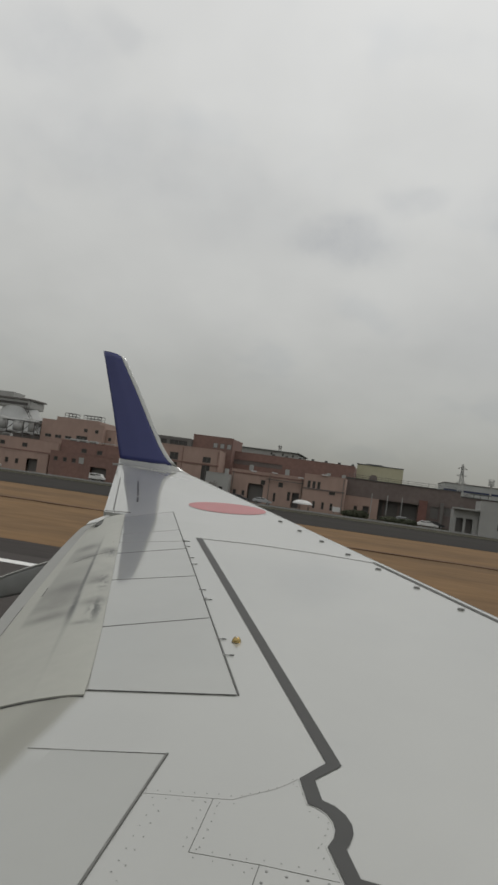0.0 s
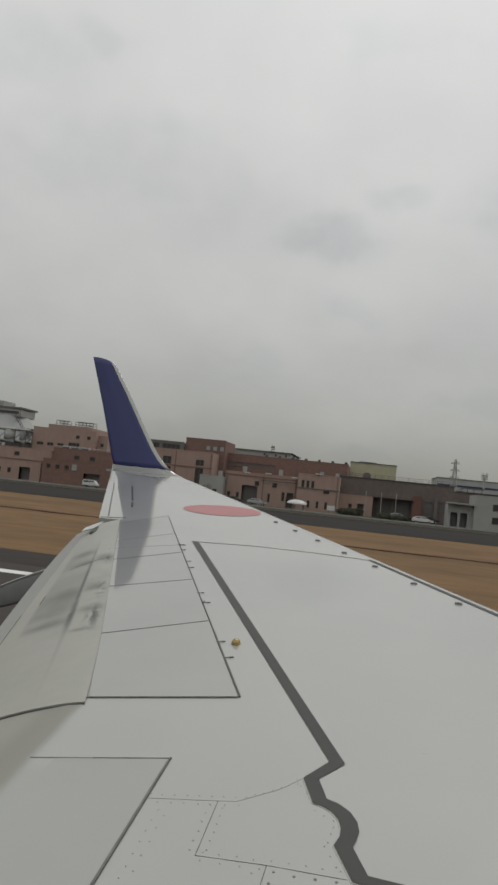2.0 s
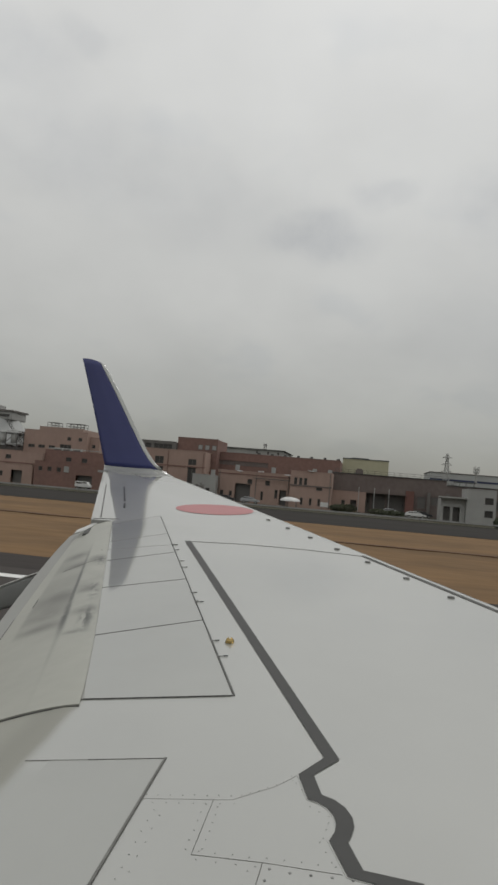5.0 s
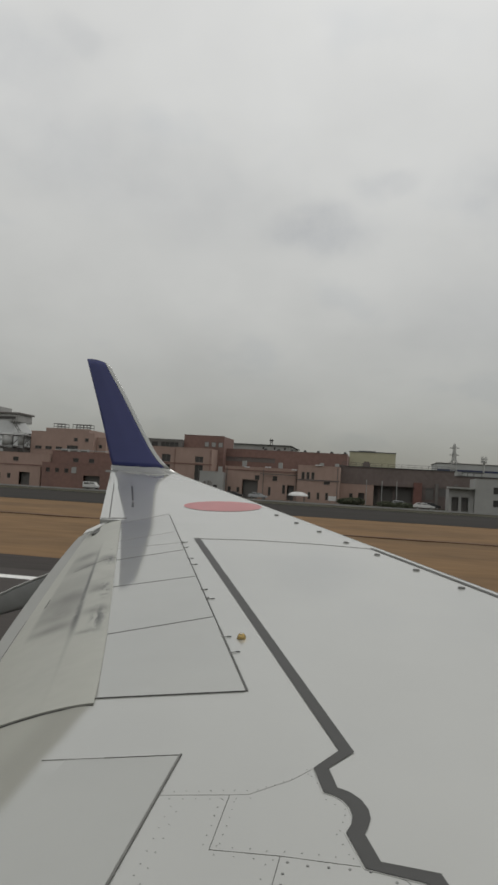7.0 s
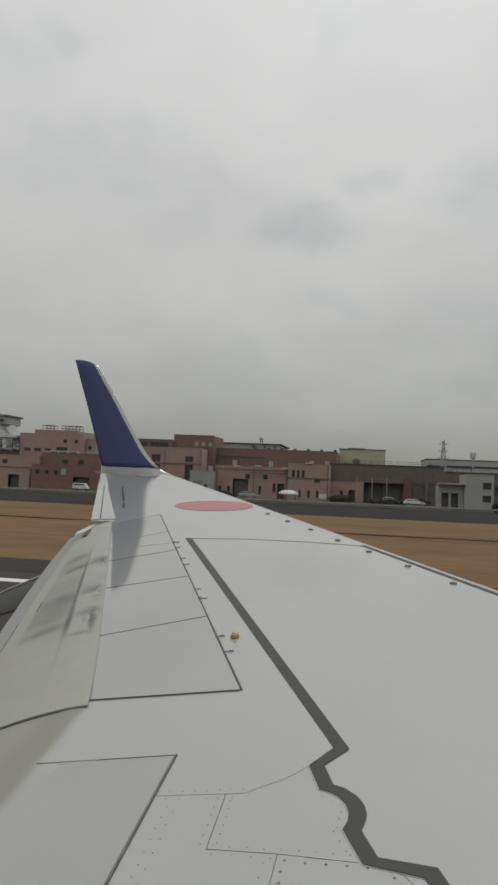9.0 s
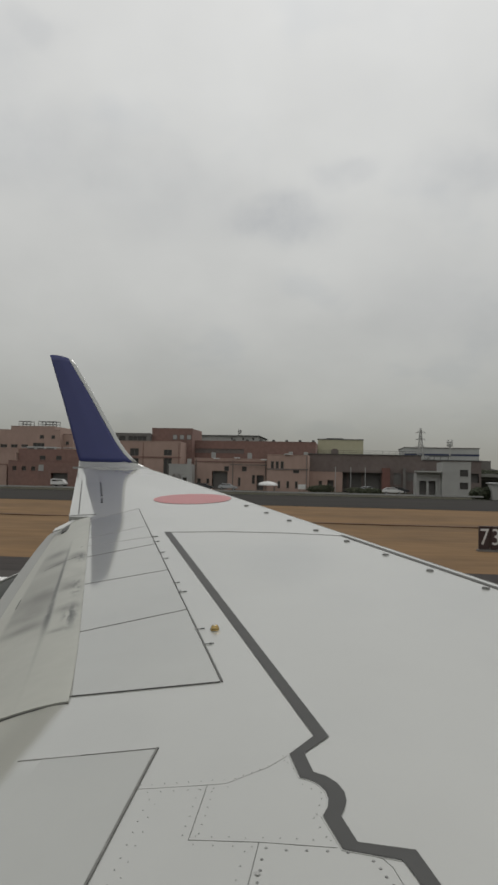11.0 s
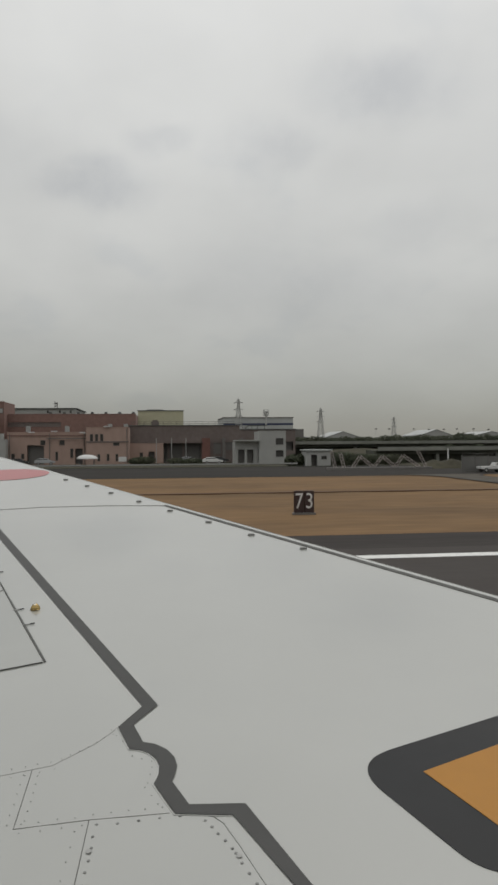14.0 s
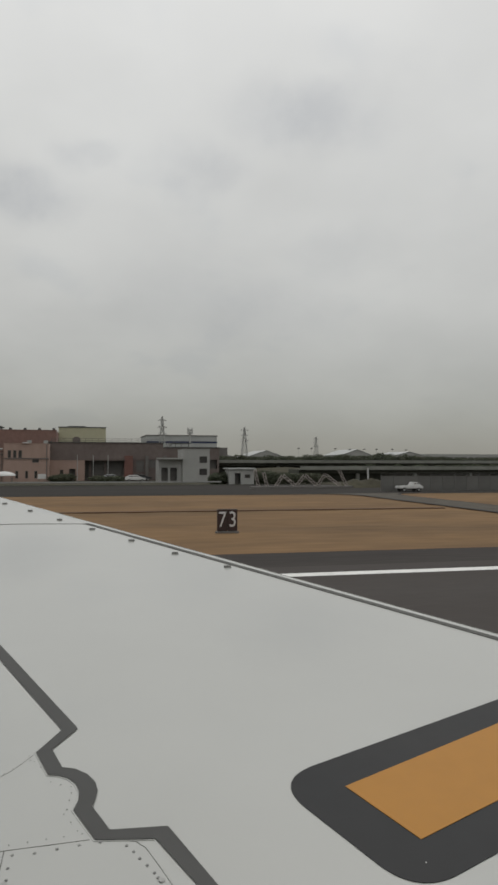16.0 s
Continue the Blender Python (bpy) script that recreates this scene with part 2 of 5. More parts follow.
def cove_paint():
    """Wing paint that carries grime and the painted shade of the skin falling away behind the spoiler, in soft-edged
    streaks along the span.
    """
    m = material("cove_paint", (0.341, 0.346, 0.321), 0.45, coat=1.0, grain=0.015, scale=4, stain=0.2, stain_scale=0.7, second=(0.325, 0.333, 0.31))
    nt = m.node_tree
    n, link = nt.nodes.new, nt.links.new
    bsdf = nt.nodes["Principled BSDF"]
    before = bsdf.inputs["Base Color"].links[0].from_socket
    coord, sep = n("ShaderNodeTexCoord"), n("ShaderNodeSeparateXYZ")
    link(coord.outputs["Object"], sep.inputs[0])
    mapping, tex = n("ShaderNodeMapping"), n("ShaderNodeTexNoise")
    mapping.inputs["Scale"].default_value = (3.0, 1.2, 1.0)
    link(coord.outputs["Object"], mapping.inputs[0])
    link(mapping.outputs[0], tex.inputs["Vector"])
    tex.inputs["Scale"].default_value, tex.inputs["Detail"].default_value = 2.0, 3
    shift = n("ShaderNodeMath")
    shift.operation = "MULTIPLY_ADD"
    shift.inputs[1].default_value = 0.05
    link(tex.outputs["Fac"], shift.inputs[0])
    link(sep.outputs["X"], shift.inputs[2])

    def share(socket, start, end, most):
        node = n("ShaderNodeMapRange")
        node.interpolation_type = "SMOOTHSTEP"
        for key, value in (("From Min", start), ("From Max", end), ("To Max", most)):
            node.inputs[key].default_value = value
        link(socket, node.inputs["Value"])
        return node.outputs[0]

    # shade of the fall put into the colour: darkest at the edge, paler aft
    grime_shade = share(shift.outputs[0], -1.395, -1.480, 1.0)
    for fac, colour in ((share(sep.outputs["Y"], 3.26, 3.06, 1.0), (0.286, 0.292, 0.267)), (grime_shade, (0.262, 0.261, 0.226)), (share(shift.outputs[0], -1.57, -1.78, 1.0), (0.316, 0.316, 0.276))):
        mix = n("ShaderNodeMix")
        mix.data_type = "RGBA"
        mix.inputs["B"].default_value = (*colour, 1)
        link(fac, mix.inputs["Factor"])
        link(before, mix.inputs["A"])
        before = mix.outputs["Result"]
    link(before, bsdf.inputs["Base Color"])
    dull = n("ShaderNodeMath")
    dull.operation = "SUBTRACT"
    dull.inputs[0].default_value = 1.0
    link(grime_shade, dull.inputs[1])
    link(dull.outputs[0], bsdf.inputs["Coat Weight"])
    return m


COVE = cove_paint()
AFT = material("aft_flap_paint", (0.335, 0.337, 0.32), 0.6, gloss=0.25, grain=0.02, scale=5, stain=0.3, stain_scale=1.0, second=(0.275, 0.273, 0.252))
WORN_EDGE = material("worn_paint_edge", (0.235, 0.235, 0.215), 0.6, gloss=0.2, grain=0.25, scale=14, stain=0.8, stain_scale=5, second=(0.32, 0.32, 0.30))
FAIRING = material("fairing_grey", (0.26, 0.265, 0.255), 0.6, gloss=0.2, grain=0.05, scale=5, stain=0.4, stain_scale=1.0, second=(0.18, 0.18, 0.17))
HINGE_SEAL = material("worn_hinge_seal", (0.17, 0.17, 0.16), 0.7, gloss=0.2, grain=0.2, scale=25)
BLUE = material("blue_paint", (0.039, 0.046, 0.148), 0.3, gloss=0.4, grain=0.03, scale=3, stain=0.2, stain_scale=0.6, second=(0.031, 0.036, 0.120))
RED = material("red_paint", (0.385, 0.078, 0.082), 0.45, coat=0.3, grain=0.03, scale=3, stain=0.2, second=(0.345, 0.09, 0.092))
BORDER = material("arrow_border_paint", (0.0165, 0.0175, 0.019), 0.5, gloss=0.2, grain=0.08, scale=8, stain=0.4, stain_scale=1.5, second=(0.025, 0.024, 0.024))
BLACK = material("dark_grey_marking_paint", (0.046, 0.046, 0.0435), 0.5, gloss=0.4, grain=0.08, scale=8, stain=0.4, stain_scale=1.5, second=(0.050, 0.050, 0.048))
ORANGE = material("orange_marking_paint", (0.410, 0.19, 0.030), 0.5, gloss=0.22, grain=0.03, scale=9, stain=0.2, stain_scale=2, second=(0.385, 0.178, 0.030))
SEAL = material("rubber_seal", (0.12, 0.12, 0.114), 0.8, gloss=0.1, grain=0.2, scale=30)
FADED = material("faded_seal", (0.29, 0.29, 0.275), 0.5, coat=0.6, grain=0.1, scale=30)
BEAD = material("pale_sealant", (0.37, 0.375, 0.355), 0.5, coat=0.5, grain=0.05, scale=30)
BARE = material("bare_metal", (0.62, 0.62, 0.60), 0.28, metal=0.6, grain=0.05, scale=10)
RIVET = material("rivet_metal", (0.15, 0.15, 0.144), 0.6, coat=0.3, grain=0.1, scale=40, spread=0.3)
BRASS = material("brass", (0.40, 0.29, 0.12), 0.22, metal=0.9, grain=0.1, scale=60)
GLINT = material("frosted_cover", (0.7, 0.7, 0.66), 0.15)
TYRE = material("tyre_rubber", (0.03, 0.03, 0.03), 0.8, grain=0.1, scale=20)
ASPHALT = material("runway_asphalt", (0.064, 0.057, 0.053), 0.9, gloss=0.12, grain=0.06, scale=3.0, stain=0.35, stain_scale=0.25, stretch=(0.3, 1, 1), bump=0.2, second=(0.075, 0.070, 0.066))
SHOULDER = material("shoulder_asphalt", (0.041, 0.035, 0.032), 0.9, gloss=0.2, grain=0.2, scale=2.5, stain=0.4, stain_scale=0.25, stretch=(0.15, 1, 1), bump=0.2)
LINE = material("white_line_paint", (0.72, 0.72, 0.70), 0.6, grain=0.08, scale=3, stain=0.3, stain_scale=0.8, second=(0.55, 0.55, 0.53))
ROAD = material("road_asphalt", (0.036, 0.033, 0.030), 0.9, gloss=0.1, grain=0.15, scale=0.8, stain=0.5, stain_scale=0.1, stretch=(0.15, 1, 1))
TRACK = material("worn_track", (0.098, 0.090, 0.078), 0.95, gloss=0.1, grain=0.15, scale=0.8, stain=0.8, stain_scale=0.15, second=(0.085, 0.074, 0.060))
GRASS = material("dry_grass", (0.192, 0.119, 0.060), 0.95, gloss=0.15, grain=0.16, scale=0.9, stain=0.9, stain_scale=0.13, stretch=(0.3, 1, 1), bump=0.5, second=(0.128, 0.083, 0.046))
SOIL = material("bare_soil", (0.10, 0.055, 0.03), 0.95, grain=0.2, scale=1.5, stretch=(0.2, 1, 1))
TAN = material("tan_render", (0.37, 0.262, 0.218), 0.85, grain=0.06, scale=0.9, stain=0.4, stain_scale=0.15, stretch=(1, 1, 0.4), second=(0.315, 0.225, 0.188), bump=0.1)
BROWN = material("brown_brick_cladding", (0.228, 0.134, 0.111), 0.85, grain=0.10, scale=1.2, stain=0.5, stain_scale=0.15, second=(0.18, 0.117, 0.10), bump=0.1)
DARKBROWN = material("dark_brown_cladding", (0.165, 0.135, 0.123), 0.85, grain=0.1, scale=1.0, stain=0.5, stain_scale=0.15, second=(0.115, 0.090, 0.082))
REDBRICK = material("red_brown_render", (0.20, 0.10, 0.083), 0.85, grain=0.08, scale=1.0, stain=0.4, stain_scale=0.15)
GREYWALL = material("grey_concrete", (0.165, 0.155, 0.145), 0.85, grain=0.08, scale=0.8, stain=0.5, stain_scale=0.2, second=(0.125, 0.118, 0.11))
PALEWALL = material("pale_render", (0.36, 0.36, 0.345), 0.8, grain=0.05, scale=0.8, stain=0.4, stain_scale=0.2, second=(0.28, 0.28, 0.27))
YELLOW = material("pale_yellow_cladding", (0.43, 0.41, 0.285), 0.75, grain=0.04, scale=0.7, stain=0.3, stain_scale=0.15, second=(0.385, 0.36, 0.235))
ROOF = material("roof_sheet", (0.11, 0.115, 0.11), 0.7, grain=0.1, scale=0.8, stain=0.4, stain_scale=0.1)
PALEROOF = material("pale_roof_sheet", (0.42, 0.43, 0.42), 0.6, grain=0.05, scale=0.4, stain=0.4, stain_scale=0.05)
WHITEPAINT = material("white_enamel", (0.62, 0.62, 0.61), 0.35, grain=0.03, scale=3, stain=0.2, stain_scale=1)
PANE = material("window_glass", (0.055, 0.052, 0.050), 0.12, grain=0.1, scale=1)
FRAME = material("window_frame_metal", (0.125, 0.118, 0.11), 0.5, grain=0.1, scale=4)
STEEL = material("weathered_steel", (0.11, 0.105, 0.10), 0.6, metal=0.3, grain=0.15, scale=2)
# far-off steel, with the distance haze put into its pale colour
HAZYSTEEL = material("pale_grey_lattice_steel", (0.40, 0.40, 0.385), 0.7, grain=0.1, scale=2)
PALESTEEL = material("galvanised_steel", (0.34, 0.34, 0.33), 0.5, metal=0.3, grain=0.1, scale=2)
FENCE = material("fence_panel", (0.135, 0.133, 0.125), 0.75, grain=0.15, scale=0.6, stain=0.7, stain_scale=0.12, stretch=(0.35, 1, 1), second=(0.10, 0.10, 0.092), spread=0.08)
LEAF = material("dull_green_leaves", (0.045, 0.055, 0.028), 0.8, grain=0.3, scale=1.5, stain=0.5, stain_scale=0.3, second=(0.06, 0.055, 0.03))
BARK = material("grey_bark", (0.085, 0.07, 0.058), 0.9, grain=0.2, scale=6)
BANK = material("faded_bank_grass", (0.062, 0.058, 0.040), 0.95, gloss=0.15, grain=0.2, scale=0.7, stain=0.7, stain_scale=0.12, second=(0.048, 0.044, 0.032))
PINKBEAM = material("rusted_pale_beam", (0.30, 0.265, 0.245), 0.8, grain=0.15, scale=1.5, stain=0.5, stain_scale=0.5)
SIGNBOARD = material("dark_maroon_board", (0.035, 0.018, 0.017), 0.5, grain=0.1, scale=3)
DULLCONCRETE = material("dull_concrete", (0.096, 0.098, 0.080), 0.9, grain=0.15, scale=0.6, stain=0.7, stain_scale=0.1, second=(0.060, 0.064, 0.049))
COPING = material("weathered_coping", (0.235, 0.238, 0.215), 0.9, gloss=0.2, grain=0.12, scale=0.6, stain=0.7, stain_scale=0.08, second=(0.17, 0.174, 0.15))
# wall colour darkened to hold the shade under the raised deck
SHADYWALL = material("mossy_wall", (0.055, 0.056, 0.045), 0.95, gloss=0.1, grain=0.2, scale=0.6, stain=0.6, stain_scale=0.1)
BLUESTRIPE = material("navy_stripe_paint", (0.03, 0.04, 0.09), 0.6)


# ---- building helpers ----
def mesh_of(name, bm, mat, smooth=False):
    data = bpy.data.meshes.new(name)
    bmesh.ops.recalc_face_normals(bm, faces=bm.faces)
    bm.to_mesh(data)
    bm.free()
    data.materials.append(mat)
    if smooth:
        for p in data.polygons:
            p.use_smooth = True
    return data


def part(name, bm, mat, parent=None, label="", smooth=False):
    ob = new(name, mesh_of(name, bm, mat, smooth))
    if parent:
        ob.parent = parent
    if label:
        ob["label"] = label
    return ob


def thing(name, label, category, group="", at=(0, 0, 0)):
    ob = new(name)
    ob.location = at
    ob.empty_display_size = 0.3
    return tagged(ob, label, category, group)


def box_into(bm, x0, x1, y0, y1, z0, z1, bevel=0.0):
    ret = bmesh.ops.create_cube(bm, size=1, matrix=Matrix.LocRotScale(((x0 + x1) / 2, (y0 + y1) / 2, (z0 + z1) / 2), None, (abs(x1 - x0), abs(y1 - y0), abs(z1 - z0))))
    if bevel:
        edges = list({e for v in ret["verts"] for e in v.link_edges})
        bmesh.ops.bevel(bm, geom=edges, offset=bevel, segments=2, affect="EDGES", clamp_overlap=True)


def box(x0, x1, y0, y1, z0, z1, bevel=0.0):
    bm = bmesh.new()
    box_into(bm, x0, x1, y0, y1, z0, z1, bevel)
    return bm


def strut_into(bm, a, b, r, sides=4):
    a, b = Vector(a), Vector(b)
    d = b - a
    m = Matrix.Translation((a + b) / 2) @ d.to_track_quat("Z", "Y").to_matrix().to_4x4()
    bmesh.ops.create_cone(bm, cap_ends=True, segments=sides, radius1=r, radius2=r, depth=d.length, matrix=m)


def struts(pairs, r, sides=4):
    bm = bmesh.new()
    for a, b in pairs:
        strut_into(bm, a, b, r, sides)
    return bm


# ---- the runway, its edge line, and the ground to the horizon ----
def flat(x0, x1, y0, y1, z, nx=1, ny=1, rough=0.0, ragged=0.0):
    bm = bmesh.new()
    grid = [[bm.verts.new((x0 + (x1 - x0) * i / nx, y0 + (y1 - y0) * j / ny + (ragged * noise.noise((i * 0.45, j, 4)) if j in (0, ny) else 0), z + (rough * noise.noise((i * 0.7, j * 0.9, 0)) if 0 < i < nx and 0 < j < ny else 0)))
             for j in range(ny + 1)] for i in range(nx + 1)]
    for i in range(nx):
        for j in range(ny):
            bm.faces.new((grid[i][j], grid[i + 1][j], grid[i + 1][j + 1], grid[i][j + 1]))
    return bm


ground = tagged(part("ground", flat(-4000, 4000, -2000, 4500, -0.12), BANK), "flat ground of faded grass reaching to the horizon", "ground", kind="structure")
runway = tagged(part("runway", box(-900, 900, -32, 28.6, -0.3, 0.0), ASPHALT), "worn dark grey asphalt runway", "runway", kind="structure")
shoulder = tagged(part("runway_shoulder", box(-900, 900, 28.6, 33.3, -0.3, -0.006), SHOULDER), "darker asphalt shoulder beside the runway", "pavement", kind="structure")
edge_line = tagged(part("runway_edge_line", box(-900, 900, 26.1, 26.85, -0.02, 0.006), LINE), "white painted runway edge line", "road marking", kind="structure")
verge = tagged(part("grass_verge", flat(-700, 700, 33.0, 90.5, 0.0, 700, 24, 0.07, 0.10), GRASS), "wide strip of dry brown grass beside the runway", "grass", kind="stuff")

ditch = tagged(part("drain_strip", box(-700, 33.2, 60.9, 61.6, -0.2, 0.09, 0.03), SOIL), "narrow dark drain line through the dry grass", "drain", kind="structure")
ditch_on = tagged(part("drain_strip", box(41.6, 700, 60.9, 61.6, -0.2, 0.09, 0.03), SOIL), "narrow dark drain line beyond the service track", "drain", kind="structure")


def track_sheet(centre, half, y0, y1, z, flare):
    """A paved strip across the grass whose ends flare out."""
    bm = bmesh.new()
    rows = []
    for k in range(31):
        y = y0 + (y1 - y0) * k / 30
        near = min(y - y0, y1 - y)
        w = half + flare * max(0.0, 1 - near / 7) ** 2
        rows.append([bm.verts.new((centre + s * w + 0.12 * noise.noise((y * 0.4, s * 9, 2)), y, z)) for s in (-1, -0.4, 0.4, 1)])
    for a, b in zip(rows, rows[1:]):
        for k in range(3):
            bm.faces.new((a[k], a[k + 1], b[k + 1], b[k]))
    return bm


link = tagged(part("service_track", track_sheet(37.4, 2.5, 32.6, 90.8, 0.086, 3.0), TRACK), "narrow grey asphalt service track across the dry grass", "road", kind="structure")
track_edge = tagged(part("track_edge", track_sheet(37.4, 2.95, 32.6, 90.8, 0.076, 3.0), SHOULDER), "dark crumbled edge of the service track", "road", kind="structure")
perimeter = tagged(part("perimeter_road", box(-700, 700, 90.3, 128, -0.3, 0.02), ROAD), "dark asphalt perimeter road beyond the grass", "road", kind="structure")

# ---- the airliner: hull, wing, winglet ----
RISE, PITCH = math.tan(radians(6)), math.tan(radians(1))
WING_Z = EYE - 1.491


def camber(x, y):
    """How far the upper face sinks below the flat towards the rear edge and the root."""
    rear = -3.47 - 0.364 * (y - 8.84) if y > 8.84 else -3.47 + 0.10 * (8.84 - y)
    chord = 2.38 - 0.590 * (y - 4.17) - rear
    share = max(0.0, (2.38 - 0.590 * (y - 4.17) - x) / chord - 0.42)
    fade = 1.0 if y < 12.2 else max(0.0, 1 - ((y - 12.2) / 2.9) ** 2)
    return 0.23 * chord * min(share, 0.62) ** 2 * fade + 0.0006 * max(0.0, 12.5 - y) ** 2


def on_wing(x, y, up=0.0):
    """A place on the wing's upper face: x forward, y out along the span. Where the face is cambered the place moves with it."""
    s = 1 + camber(x, y) / 1.491
    return Vector((x * s, y * s, EYE + s * (WING_Z - EYE + RISE * y + PITCH * x) + up))


def lead(y):
    return 2.38 - 0.590 * (y - 4.17) - (0.42 * (y - 14.5) ** 2 if y > 14.5 else 0.0)


def trail(y):
    """The rear edge of the fixed skin: spoiler edge inboard, aileron edge outboard."""
    if y < 3.40:
        return -1.20
    if y < 8.80:
        return -1.32 - 0.350 * (y - 3.47) - 0.022 * max(0.0, 1 - (y - 3.40) / 1.2) ** 2
    return -3.47 - 0.364 * (y - 8.84)


def blend(y):
    """How far the tip curls up into the winglet."""
    return 0.0 if y < 15.12 else 0.12 * ((y - 15.12) / 0.38) ** 2


airliner = thing("airliner", "white airliner wing with dark blue winglet and red disc", "aircraft")


def wing_half(y0, y1, ny, nx=22):
    """Upper and lower skin between two stations along the span, closed, with a round nose."""
    bm = bmesh.new()
    rows = []
    for j in range(ny + 1):
        y = y0 + (y1 - y0) * j / ny
        le, te = lead(y), trail(min(max(y, y0 + 1e-4), y1 - 1e-4))
        chord = le - te
        nose = min(0.15, chord * 0.1)
        thick = 0.11 * (lead(y) + 1.9 + 0.364 * y) * 0.55
        ring = []
        for k in range(nx + 1):                       # upper, rear to front
            x = te + (chord - nose) * k / nx
            ring.append((x, 0.0))
        for k in range(1, 8):                         # round the nose
            a = math.pi / 2 * (1 - k / 7 * 2)
            ring.append((le - nose + nose * math.cos(a), -nose * 0.55 + nose * 0.55 * math.sin(a)))
        for k in range(nx + 1):                       # lower, front to rear
            f = k / nx
            x = le - nose - (chord - nose) * f
            ring.append((x, -nose * 1.1 - thick * math.sin(math.pi * min(1, f * 0.9 + 0.05)) * (1 - f) - 0.02 + (ring[0][1] if f == 1 else 0)))
        rows.append([bm.verts.new(on_wing(x, y, up + blend(y))) for x, up in ring])
    m = len(rows[0])
    for a, b in zip(rows, rows[1:]):
        for k in range(m):
            bm.faces.new((a[k], b[k], b[(k + 1) % m], a[(k + 1) % m]))
    bm.faces.new(rows[0])
    bm.faces.new(list(reversed(rows[-1])))
    return bm


def cove():
    """The skin behind the inner spoiler, which falls away towards the flap."""
    bm = bmesh.new()
    steps = [-0.11, -0.05] + [1.5 * (k / 24) ** 2 for k in range(25)]
    rows = [[bm.verts.new(on_wing(-1.31 - d, -1.5 + 4.9 * j / 10, -0.41 * max(0.0, d) ** 1.5 * min(1.0, d / 0.12) - low)) for low in (0, 0.06) for d in (steps if not low else steps[::-1])] for j in range(11)]
    m = len(rows[0])
    for a, b in zip(rows, rows[1:]):
        for k in range(m):
            bm.faces.new((a[k], b[k], b[(k + 1) % m], a[(k + 1) % m]))
    bm.faces.new(rows[0])
    bm.faces.new(list(reversed(rows[-1])))
    return bm


def smooth_by_angle(ob, degrees=40):
    data = ob.data
    for p in data.polygons:
        p.use_smooth = True
    data.set_sharp_from_angle(angle=radians(degrees))


wing = part("wing", wing_half(-1.5, 3.40, 14), WING, airliner, "white painted upper wing skin")
for piece in (part("rear_cove", cove(), COVE, wing, "grimy skin falling away behind the spoiler, its shade painted in"), part("middle_skin", wing_half(3.40, 8.80, 14), WING, wing), part("outer_skin", wing_half(8.80, 15.50, 80), WING, wing), wing):
    smooth_by_angle(piece)


def plate(points, up, depth=0.012):
    """A thin plate that lies on the wing, from its corners."""
    bm = bmesh.new()
    top = [bm.verts.new(on_wing(x, y, up)) for x, y in points]
    low = [bm.verts.new(on_wing(x, y, up - depth)) for x, y in points]
    bm.faces.new(top)
    bm.faces.new(list(reversed(low)))
    n = len(points)
    for k in range(n):
        bm.faces.new((top[k], low[k], low[(k + 1) % n], top[(k + 1) % n]))
    return bm


def sheet(corners, up, depth=0.010, nx=10, ny=12):
    """A thin four-cornered plate that follows the curve of the wing."""
    bm = bmesh.new()
    a, b, c, d = [Vector(p) for p in corners]
    layers = []
    for low in (0.0, depth):
        layers.append([[bm.verts.new(on_wing(*((a * (1 - i / nx) + d * i / nx) * (1 - j / ny) + (b * (1 - i / nx) + c * i / nx) * j / ny), up - low)) for j in range(ny + 1)] for i in range(nx + 1)])
    for grid in layers:
        for i in range(nx):
            for j in range(ny):
                bm.faces.new((grid[i][j], grid[i + 1][j], grid[i + 1][j + 1], grid[i][j + 1]))
    rim = [(i, 0) for i in range(nx)] + [(nx, j) for j in range(ny)] + [(i, ny) for i in range(nx, 0, -1)] + [(0, j) for j in range(ny, 0, -1)]
    top, low = layers
    for (i, j), (k, m) in zip(rim, rim[1:] + rim[:1]):
        bm.faces.new((top[i][j], low[i][j], low[k][m], top[k][m]))
    return bm


def denser(points, step=0.12):
    """The same line with points close together, so that what lies on the wing follows its curve."""
    out = [tuple(points[0])]
    for a, b in zip(points, points[1:]):
        n = max(1, int(math.dist(a, b) / step))
        out += [tuple(p + (q - p) * k / n for p, q in zip(a, b)) for k in range(1, n + 1)]
    return out


def strip(points, width, up=0.004, depth=0.006):
    """A band of even width along a line on the wing."""
    bm = bmesh.new()
    pts = [Vector(p) for p in denser(points)]
    rows = []
    for k, p in enumerate(pts):
        a, b = pts[max(0, k - 1)], pts[min(len(pts) - 1, k + 1)]
        d = (b - a).normalized()
        side = Vector((-d.y, d.x)) * width / 2
        rows.append([bm.verts.new(on_wing(*(p + s * side), up - low)) for s, low in ((1, 0), (-1, 0), (-1, depth), (1, depth))])
    for a, b in zip(rows, rows[1:]):
        for k in range(4):
            bm.faces.new((a[k], a[(k + 1) % 4], b[(k + 1) % 4], b[k]))
    bm.faces.new(rows[0])
    bm.faces.new(list(reversed(rows[-1])))
    return bm


def ribbon(left, right, up, depth=0.003):
    """A painted band between two edges."""
    bm = bmesh.new()
    edges = denser([(*p, *q) for p, q in zip(left, right)])
    a = [bm.verts.new(on_wing(x, y, up)) for x, y, _, _ in edges]
    b = [bm.verts.new(on_wing(x, y, up)) for _, _, x, y in edges]
    for k in range(len(a) - 1):
        bm.faces.new((a[k], a[k + 1], b[k + 1], b[k]))
    return bm


# spoilers, between the hinge line and the rear edge of the fixed skin
def hinge(y):
    return -0.60 - 0.372 * (y - 3.73) if y > 3.73 else -0.60


